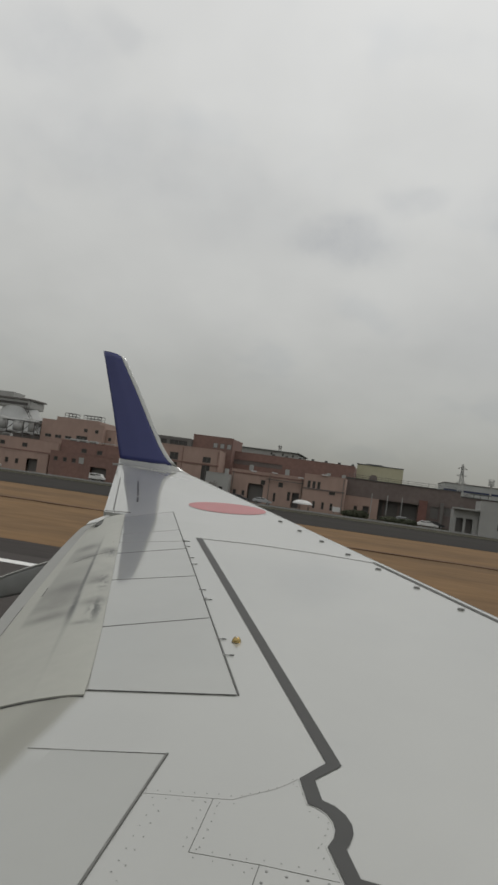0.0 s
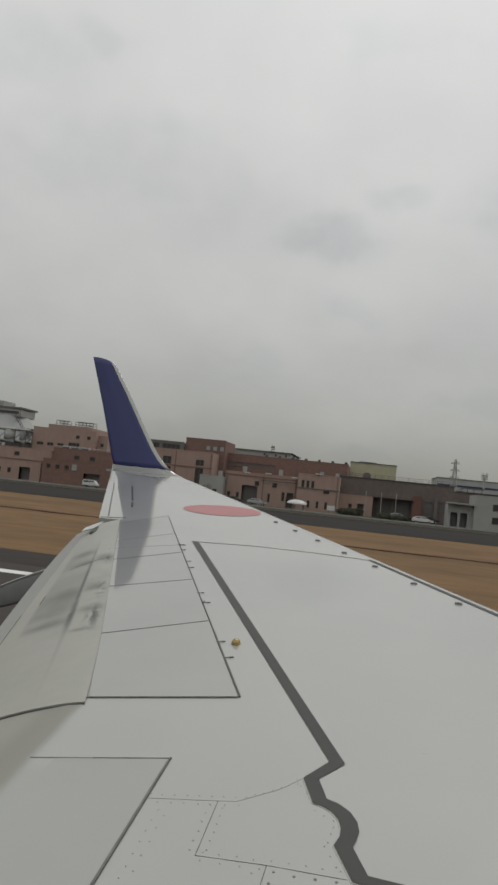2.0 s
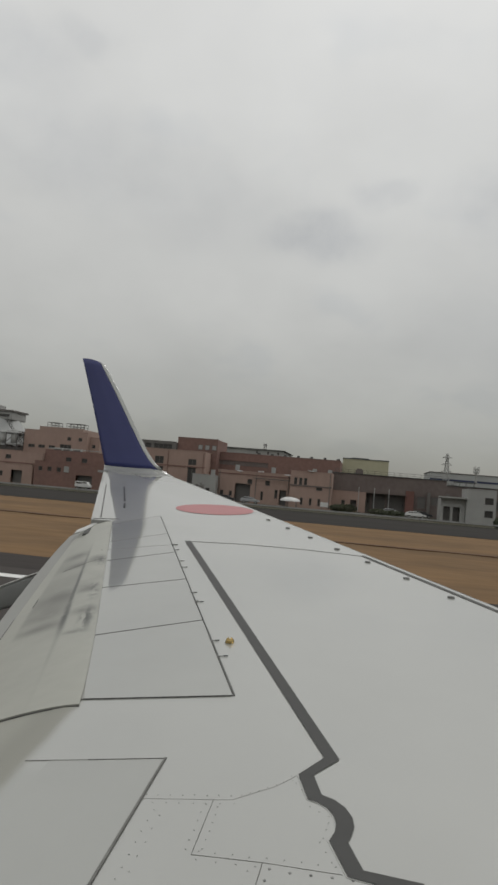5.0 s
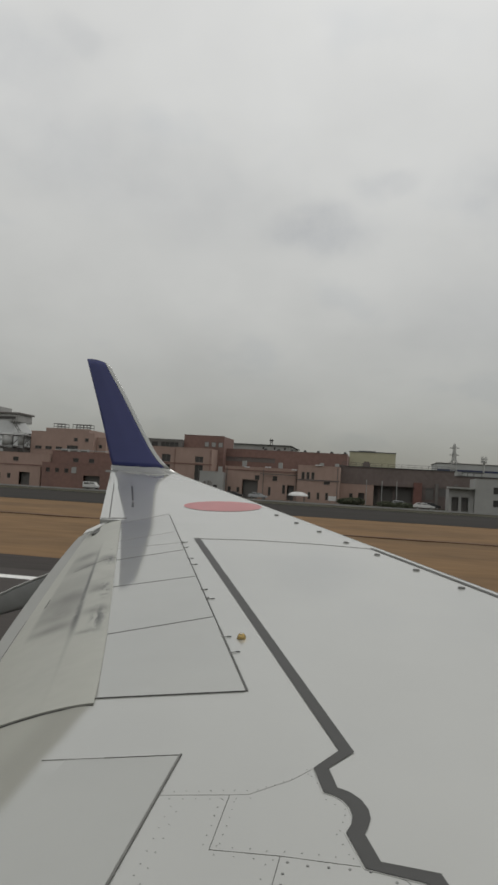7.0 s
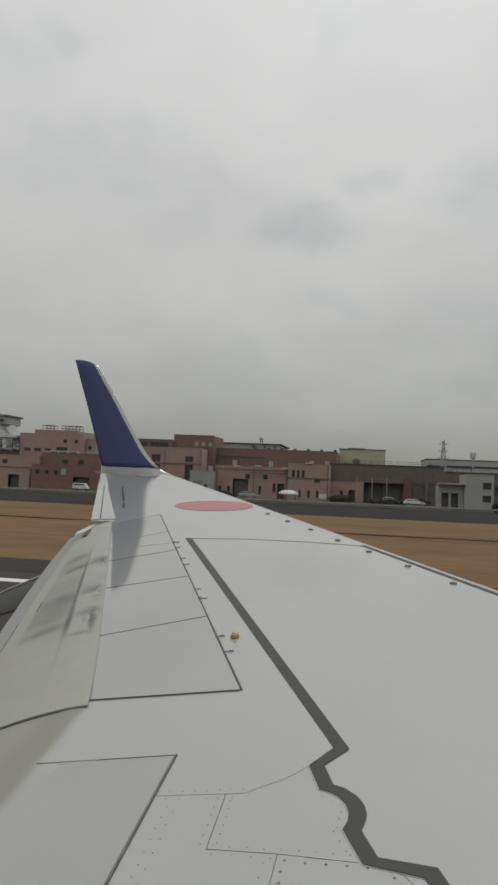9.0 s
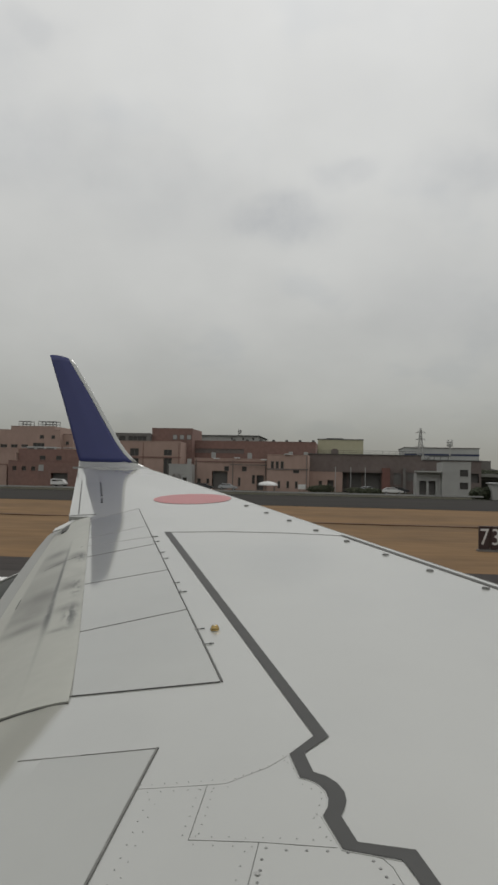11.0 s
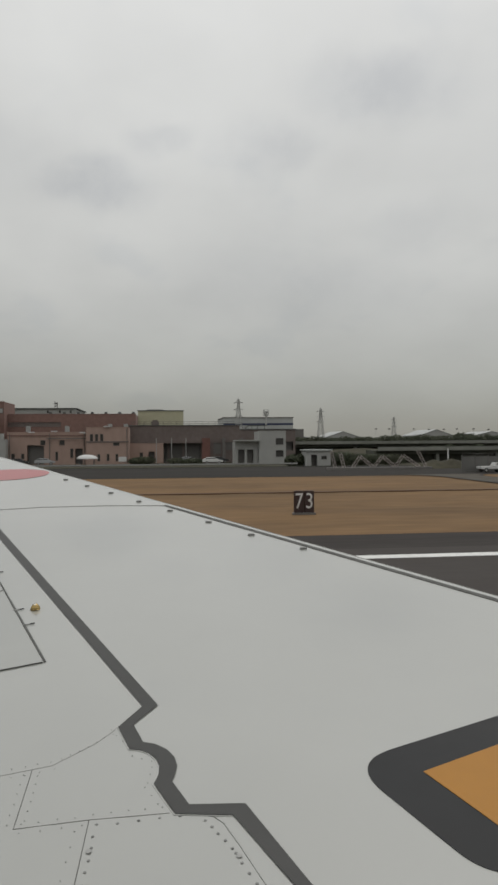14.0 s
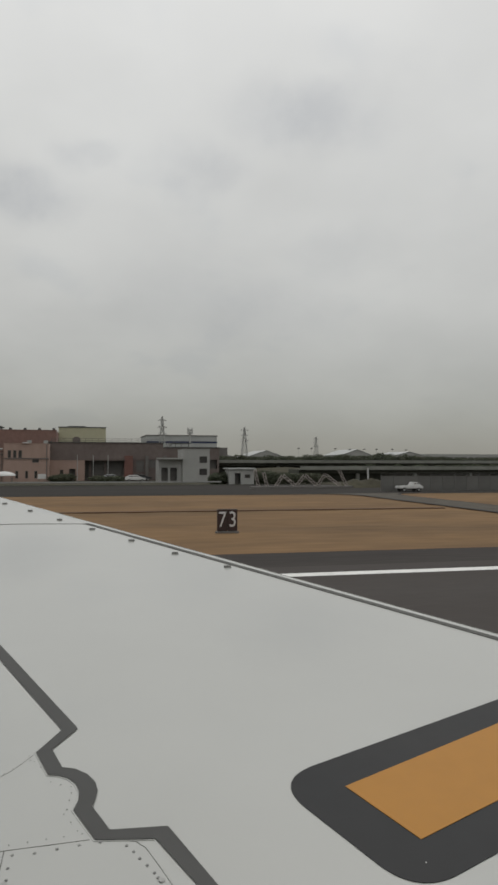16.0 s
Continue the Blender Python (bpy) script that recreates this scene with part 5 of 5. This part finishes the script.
vehicle("white_truck", "small white pickup truck beside the boundary fence", (46.5, 96.0, 0.02), 0, 3.7, 1.4, WHITEPAINT, pickup=True)
canopy = thing("dome_canopy", "white domed canopy over a parking bay", "canopy")
bm = dome(2.2, 0.9)
bmesh.ops.translate(bm, vec=(-15.6, 153, 1.3), verts=bm.verts)
part("cover", bm, WHITEPAINT, canopy, smooth=True)
for x in (-17.0, -14.2):
    for y in (151.8, 154.2):
        part("post", struts([((x, y, 0), (x, y, 1.5))], 0.06, 8), STEEL, canopy)
board = thing("white_notice_board", "white notice board on two short posts", "sign")
part("panel", box(-8.9, -7.3, 149.9, 150.0, 0.7, 1.7, 0.02), WHITEPAINT, board)
for x in (-8.6, -7.6):
    part("post", struts([((x, 150.05, 0), (x, 150.05, 1.6))], 0.05, 8), STEEL, board)


for kind, label, x, y, turn, mat, van in (
        ("silver_car", "silver car parked beside the garage", 6.2, 158, 0.05, SILVER, False),
        ("dark_car", "dark car parked in a row before the works", -52.0, 152, 0.0, DARKCAR, False), ("silver_car", "silver car parked in a row before the works", -47.2, 152.3, 0.05, SILVER, False),
        ("dark_van", "dark van parked in a row before the works", -42.6, 152.1, -0.04, DARKCAR, True), ("white_car", "white car parked before the tan hall", -88.0, 151, 0.0, WHITEPAINT, False),
        ("dark_car", "dark car parked before the tan hall", -94.0, 151.5, 0.03, DARKCAR, False)):
    vehicle(kind, label, (x, y, 0.02 if y < 128 else 0.0), turn, 4.2, 1.85 if van else 1.45, mat, van)
kerb = tagged(part("kerb", box(-700, 41, 128.02, 128.35, -0.1, 0.14, 0.03), DULLCONCRETE), "dull concrete kerb along the perimeter road", "kerb", kind="structure")
rail = thing("guard_rail", "low grey steel guard rail on short posts", "guard rail")
part("beam", box(-160, 25, 129.4, 129.5, 0.45, 0.72, 0.03), PALESTEEL, rail)
rail_post = mesh_of("post", box(-0.06, 0.06, 0.0, 0.1, -0.1, 0.7), STEEL)
for k in range(46):
    ob = new("post", rail_post)
    ob.parent, ob.location = rail, (-158 + 4.0 * k, 129.55, 0)

# ---- hut, boundary fence, raised roads ----
hut = building("white_equipment_hut", "small white equipment hut with a flat overhanging roof", "hut")
volume(hut, 26.8, 31.6, 131, 4, 2.7, PALEWALL, windows=[(29.8, 30.9, 1.2, 1.9)], dark=[(27.9, 29.0, 0, 2.1)], parapet=0.1)
part("roof_slab", box(26.5, 31.9, 130.6, 135.4, 2.83, 3.1, 0.04), PALEROOF, hut)

FENCE_X0, FENCE_STEP, FENCE_N = 43.0, 2.0, 125
fence = thing("boundary_fence", "long grey panelled boundary fence with steel posts beside the grass", "fence")
panel_data = mesh_of("fence_panel", box(0.04, FENCE_STEP - 0.04, -0.02, 0.02, 0.08, 2.25), FENCE)
post_bm = box(-0.05, 0.05, -0.06, 0.06, -0.05, 2.4)
strut_into(post_bm, (0, 0, 2.35), (0, -0.3, 2.7), 0.03)
post_data = mesh_of("fence_post", post_bm, FENCE)
for k in range(FENCE_N):
    for name, data in (("panel", panel_data), ("post", post_data)):
        ob = new(name, data)
        ob.parent, ob.location = fence, (FENCE_X0 + FENCE_STEP * k, 98.0, 0.02)
for z in (2.45, 2.65):
    part("wire", struts([((FENCE_X0, 97.8, z), (FENCE_X0 + FENCE_STEP * FENCE_N, 97.8, z))], 0.018), STEEL, fence)


def raised_road(name, label, y, deep, z, x0, x1, step):
    road = thing(name, label, "road")
    part("deck", box(x0, x1, y + 1.2, y + deep, z - 0.9, z, 0.05), DULLCONCRETE, road)
    part("edge_slab", box(x0, x1, y - 0.1, y + 1.2, z - 0.16, z - 0.003), DULLCONCRETE, road)
    part("parapet", box(x0, x1, y - 0.25, y - 0.103, z - 0.1, z + 0.72, 0.03), COPING, road, "pale weathered concrete parapet")
    part("skirt_wall", box(x0, x1, y + 2.5, y + 3.0, -0.1, z - 0.9), SHADYWALL, road)
    for k in range(int((x1 - x0) / step) + 1):
        part("pier", box(x0 + step * k - 0.4, x0 + step * k + 0.4, y + 1.4, y + 2.2, -0.1, z - 0.9, 0.05), COPING, road)
    return road


raised_road("lower_ramp", "low grey concrete ramp road on pale piers", 148, 9, 2.62, 46, 330, 14)
raised_road("upper_viaduct", "raised grey viaduct road with a pale parapet", 182, 12, 4.02, 33, 420, 18)


# leaves: many small tilted faces in uneven clumps
def leaves(spots, per, size, seed):
    rnd = random.Random(seed)
    verts, faces = [], []
    for x, y, z, rx, ry, rz in spots:
        for _ in range(per):
            a, b, r = rnd.uniform(0, math.tau), rnd.uniform(-1, 1), rnd.random() ** 0.45
            c = math.sqrt(1 - b * b)
            p = Vector((x + rx * r * c * math.cos(a), y + ry * r * c * math.sin(a), z + rz * r * b))
            u = Vector((rnd.gauss(0, 1), rnd.gauss(0, 1), rnd.gauss(0, 1))).normalized() * size * rnd.uniform(0.6, 1.3)
            v = u.orthogonal().normalized() * size * rnd.uniform(0.4, 0.8)
            k = len(verts)
            verts += [p - u, p + v, p + u, p - v]
            faces.append((k, k + 1, k + 2, k + 3))
    data = bpy.data.meshes.new("leaves")
    data.from_pydata(verts, [], faces)
    data.materials.append(LEAF)
    return data


rnd = random.Random(5)
spots = []
x = 33.0
while x < 420:
    tall = 1.0 + 0.8 * noise.noise((x * 0.05, 3.1, 0)) + rnd.uniform(-0.2, 0.3)
    spots.append((x, 190 + rnd.uniform(-1.5, 1.5), 4.3 + tall * 0.6, rnd.uniform(1.8, 3.2), 1.5, max(0.9, tall)))
    x += rnd.uniform(1.1, 2.0)
tagged(new("roadside_hedge", leaves(spots, 420, 0.26, 1)), "ragged dull green hedge along the raised road", "hedge", kind="stuff")
spots = []
x = 60.0
while x < 330:
    spots.append((x, 153 + rnd.uniform(-2, 2), 2.9 + rnd.uniform(0, 0.4), rnd.uniform(1.4, 2.6), 1.2, rnd.uniform(0.4, 0.9)))
    x += rnd.uniform(1.8, 4.0)
tagged(new("ramp_bushes", leaves(spots, 260, 0.22, 2)), "low dark bushes along the ramp road", "bushes", kind="stuff")
for name, x, y, w, h in (("evergreen_bush", -4.4, 156, 3.0, 1.5), ("evergreen_bush", 5.2, 154, 4.2, 1.2), ("evergreen_bush", 25.2, 133, 2.4, 2.2), ("evergreen_bush", 34.2, 134, 5.4, 2.6), ("evergreen_bush", 39.5, 136, 5.0, 2.2), ("evergreen_bush", 44.5, 136, 5.0, 2.0)):
    bush = thing(name, "dense dark evergreen bush", "bush", "evergreen bushes")
    ob = new("foliage", leaves([(x + rnd.uniform(-w, w) * 0.5, y + rnd.uniform(-0.8, 0.8), h * rnd.uniform(0.35, 0.6), w * 0.55, 1.2, h * 0.5) for _ in range(8)], 420, 0.2, int(x * 7)))
    ob.parent = bush
    part("stem", struts([((x, y, -0.1), (x, y, h * 0.5)), ((x, y, 0.1), (x + 0.5, y, h * 0.6)), ((x, y, 0.1), (x - 0.5, y, h * 0.6))], 0.06, 6), BARK, bush)


for x, y, h, w in ((113.0, 262, 8.6, 4.2), (119.5, 266, 7.6, 3.4), (106.0, 270, 7.0, 3.6)):
    tree = thing("evergreen_tree", "dark bushy evergreen tree beyond the viaduct", "tree", "evergreen trees")
    part("trunk", struts([((x, y, -0.1), (x, y, h * 0.55)), ((x, y, h * 0.35), (x + w * 0.4, y, h * 0.7)), ((x, y, h * 0.3), (x - w * 0.4, y, h * 0.65))], 0.16, 7), BARK, tree)
    ob = new("crown", leaves([(x + rnd.uniform(-w, w) * 0.5, y + rnd.uniform(-1.5, 1.5), h * rnd.uniform(0.45, 0.82), w * 0.45, 1.6, h * 0.18) for _ in range(9)], 260, 0.34, int(x * 3)))
    ob.parent = tree
mound = bmesh.new()
rows = [[mound.verts.new((41.5 + 12.5 * i / 16, 111 + 8 * j / 8, 1.75 * max(0.0, math.sin(math.pi * i / 16)) ** 0.6 * math.sin(math.pi * j / 8) * (0.85 + 0.3 * noise.noise((i * 0.5, j * 0.6, 5))) - 0.13)) for j in range(9)] for i in range(17)]
for a, b in zip(rows, rows[1:]):
    for k in range(8):
        mound.faces.new((a[k], b[k], b[k + 1], a[k + 1]))
tagged(part("grass_mound", mound, BANK, smooth=True), "low dull green grass mound behind the fence", "mound", kind="structure")
marker = thing("marker_post", "white painted marker post on the mound", "post")
part("post", box(47.9, 48.12, 114.9, 115.1, 0.8, 3.3, 0.03), WHITEPAINT, marker)
part("cap", box(47.86, 48.16, 114.86, 115.14, 3.3, 3.38, 0.02), GREYWALL, marker)


def bare_tree(x, y, height, seed):
    rnd = random.Random(seed)
    tree = thing("bare_tree", "leafless grey tree with fine branching twigs", "tree", "bare trees")
    trunk, limbs = bmesh.new(), bmesh.new()

    def grow(a, d, length, r, depth):
        b = a + d * length
        m = Matrix.Translation((a + b) / 2) @ d.to_track_quat("Z", "Y").to_matrix().to_4x4()
        bmesh.ops.create_cone(trunk if depth == 0 else limbs, cap_ends=True, segments=6 if depth < 2 else 4, radius1=r, radius2=r * 0.65, depth=length, matrix=m)
        if depth < 4:
            for _ in range(3 if depth else 5):
                turn = Vector((rnd.gauss(0, 1), rnd.gauss(0, 1), rnd.uniform(0.1, 0.9))).normalized()
                grow(a + d * length * rnd.uniform(0.6, 1.0), (d * 0.8 + turn * 0.75).normalized(), length * rnd.uniform(0.55, 0.75), r * 0.55, depth + 1)

    grow(Vector((x, y, -0.1)), Vector((0, 0, 1)), height * 0.36, 0.14, 0)
    part("trunk", trunk, BARK, tree)
    part("branches", limbs, BARK, tree)


bare_tree(-36.0, 154, 5.2, 3)
bare_tree(-41.5, 158, 5.0, 4)
bare_tree(20.0, 200, 12.0, 8)
bare_tree(25.0, 204, 12.5, 9)


# leaning pale lattice beams beside the fence
beams = thing("leaning_beams", "row of pale rusted lattice beams propped in zigzags", "beams")
for (xa, za), (xb, zb) in (((26.6, 2.99), (27.3, 0.4)), ((28.1, 2.67), (28.7, 0.4)), ((30.1, 0.4), (31.3, 2.16)), ((31.3, 2.16), (33.5, 0.4)), ((33.5, 0.4), (35.0, 2.16)), ((35.0, 2.16), (37.1, 0.4)),
                           ((37.1, 0.4), (38.4, 2.28)), ((38.4, 2.28), (41.1, 0.4)), ((40.8, 3.07), (42.2, 0.4))):
    a, b = Vector((xa, 110, za)), Vector((xb, 110, zb))
    side = (b - a).normalized().cross(Vector((0, 1, 0))) * 0.22
    bars = [(a - side, b - side), (a + side, b + side)]
    n = max(4, int((b - a).length / 0.4))
    for k in range(n):
        p, q = a + (b - a) * k / n, a + (b - a) * (k + 1) / n
        bars.append((p - side, q + side) if k % 2 else (p + side, q - side))
    part("beam", struts(bars, 0.06), PINKBEAM, beams)
part("plinth", box(26, 43, 109.2, 110.8, -0.1, 0.4, 0.05), GREYWALL, beams)

# grassy bank before the viaduct
bm = bmesh.new()
rows = [[bm.verts.new((40 + 12 * i, 160 + dy, max(-0.15, dz * (0.8 + 0.35 * noise.noise((i * 0.6, 0, 0)))))) for dy, dz in ((0, -0.2), (6, 1.2), (13, 2.6), (20, 3.0), (21.8, 2.6), (22, -0.2))] for i in range(30)]
for a, b in zip(rows, rows[1:]):
    for k in range(5):
        bm.faces.new((a[k], b[k], b[k + 1], a[k + 1]))
tagged(part("grass_bank", bm, BANK, smooth=True), "dull green grass bank below the viaduct", "bank", kind="structure")


# ---- far things ----
def pylon(x, y, height, spread=3.2):
    tower = thing("power_pylon", "grey lattice power pylon far off", "pylon", "power pylons")

    def at(f, sx, sy):
        w = spread * (1 - 0.86 * min(1, f * 1.15))
        return (x + sx * w, y + sy * w, height * f)

    corners = ((1, 1), (1, -1), (-1, -1), (-1, 1))
    part("legs", struts([(at(0, *c), at(1, *c)) for c in corners], 0.22), HAZYSTEEL, tower)
    braces = []
    levels = [0, 0.16, 0.30, 0.43, 0.55, 0.66, 0.77, 0.88, 1.0]
    for a, b in zip(levels, levels[1:]):
        for c, d in zip(corners, corners[1:] + corners[:1]):
            braces += [(at(a, *c), at(b, *d)), (at(a, *d), at(b, *c)), (at(b, *c), at(b, *d))]
    part("braces", struts(braces, 0.11), HAZYSTEEL, tower)
    for f in (0.66, 0.79, 0.92):
        z, r = height * f, spread * (1.35 - 0.4 * f)
        part("crossarm", struts([((x - r, y, z), (x + r, y, z)), ((x - r, y, z), (x, y, z + height * 0.04)), ((x + r, y, z), (x, y, z + height * 0.04))], 0.14), HAZYSTEEL, tower)


pylon(43.3, 400, 29.5, 2.6)
pylon(118, 520, 30, 3.0)
pylon(255, 760, 32, 3.4)
mast = thing("radio_mast", "tall grey radio mast with a round platform", "mast")
part("pole", struts([((62, 420, -0.2), (62, 420, 22))], 0.5, 10), HAZYSTEEL, mast)
part("platform", struts([((62, 420, 20.5), (62, 420, 21.2)), ((62, 420, 22.6), (62, 420, 23.2))], 1.7, 14), HAZYSTEEL, mast)
part("antenna", struts([((62 + 1.5 * math.cos(a), 420 + 1.5 * math.sin(a), 20.8), (62 + 1.5 * math.cos(a), 420 + 1.5 * math.sin(a), 24.4)) for a in [math.tau * k / 6 for k in range(6)]], 0.15), HAZYSTEEL, mast)

hangar = building("white_hangar", "large pale grey hangar with a dark blue stripe", "hangar")
volume(hangar, 52, 112, 600, 60, 25.5, PALEROOF, windows=[(92, 107, 9.5, 15)], parapet=0.2, pane_mat=GREYWALL)
part("stripe", box(51.9, 112.1, 599.8, 599.99, 19.6, 21.2), BLUESTRIPE, hangar, "dark blue painted stripe")
part("roof_edge", box(51.5, 112.5, 599.5, 660.5, 25.65, 26.4, 0.1), GREYWALL, hangar)
volume(hangar, 112.2, 122, 604, 40, 16, GREYWALL)


def gable_shed(x0, x1, y, eaves, ridge, label):
    ob = building("gable_shed", label, "shed")
    mid = (x0 + x1) / 2
    bm = bmesh.new()
    f = [bm.verts.new((x, y, z)) for x, z in ((x0, -0.2), (x1, -0.2), (x1, eaves), (mid, ridge), (x0, eaves))]
    b = [bm.verts.new((v.co.x, y + 70, v.co.z)) for v in f]
    bm.faces.new(f)
    bm.faces.new(list(reversed(b)))
    for k in range(5):
        bm.faces.new((f[k], b[k], b[(k + 1) % 5], f[(k + 1) % 5]))
    part("walls", bm, PALEWALL, ob)
    for s, xe in ((-1, x0), (1, x1)):
        part("roof_slope", box(-0.5 * math.hypot(mid - x0, ridge - eaves) - 0.8, 0.5 * math.hypot(mid - x0, ridge - eaves), -0.8, 71, 0.02, 0.4), PALEROOF, ob).matrix_basis = (
            pose((mid + xe) / 2, y, (ridge + eaves) / 2, 0, -math.degrees(math.atan2(ridge - eaves, mid - x0)), 0) if s < 0 else
            pose((mid + xe) / 2, y, (ridge + eaves) / 2, 0, 0, 0) @ Matrix.Rotation(math.atan2(ridge - eaves, mid - x0), 4, "Y") @ Matrix.Scale(-1, 4, (1, 0, 0)))
    part("door", box(mid - 6, mid + 6, y - 0.3, y - 0.02, -0.1, eaves * 0.8), GREYWALL, ob)
    return ob


gable_shed(205, 262, 900, 9, 18.5, "long pale shed with a low gabled roof")
gable_shed(140, 200, 930, 10, 15.5, "wide pale shed with a shallow gabled roof")
gable_shed(432, 490, 950, 12, 18.5, "distant pale shed with a low gabled roof")
gable_shed(338, 382, 900, 13, 20.5, "distant pale hall with a steep gabled roof")
far = building("far_terminal", "distant long pale terminal building", "building")
volume(far, 560, 760, 1100, 40, 17, PALEWALL, windows=row(566, 13, 15, 9, 8, 12))
spots = []
x = -700.0
while x < 1100:
    spots.append((x, 860 + rnd.uniform(-30, 30), 2.5, rnd.uniform(8, 16), 8, rnd.uniform(3.5, 8.5)))
    x += rnd.uniform(6, 14)
tagged(new("far_woods", leaves(spots, 60, 1.5, 6)), "dark line of far trees on the horizon", "trees", kind="stuff")


def street_lamp(x, y, h):
    lamp = thing("street_lamp", "tall grey street lamp with a dark head", "street lamp", "street lamps along the viaduct")
    part("pole", struts([((x, y, -0.1), (x, y, h))], 0.05, 8), HAZYSTEEL, lamp)
    part("head", box(x - 0.55, x + 0.55, y - 0.3, y + 0.3, h, h + 0.5, 0.08), STEEL, lamp)


for x in (108, 115, 128, 136, 144, 151, 160, 168):
    street_lamp(x, 350, 10.6 + 0.25 * math.sin(x))


# ---- the distance sign in the grass ----
def digits(word, size):
    curve = bpy.data.curves.new("digits", "FONT")
    curve.body, curve.size, curve.align_x, curve.align_y, curve.extrude = word, size, "CENTER", "CENTER", 0.006
    temp = bpy.data.objects.new("temp", curve)
    data = bpy.data.meshes.new_from_object(temp)
    bpy.data.objects.remove(temp)
    data.materials.append(WHITEPAINT)
    return data


sign = thing("distance_sign", "dark maroon runway distance sign with white numbers 7 and 3", "sign", at=(8.65, 42.9, 0))
for k, word in enumerate("73"):
    panel = part("panel", box(-0.62 + 0.64 * k, -0.02 + 0.64 * k, -0.12, 0.12, 0.12, 1.45, 0.02), SIGNBOARD, sign)
    number = new("number", digits(word, 1.35))
    number.parent, number.matrix_basis = panel, pose(-0.32 + 0.64 * k, -0.128, 0.79, 90, 0, 0) @ Matrix.Diagonal((0.8, 1, 1, 1))
part("base", box(-0.7, 0.7, -0.25, 0.25, -0.05, 0.1, 0.02), GREYWALL, sign)
for x in (-0.5, 0.5):
    part("leg", struts([((x, 0, 0), (x, 0, 0.2))], 0.04, 8), STEEL, sign)
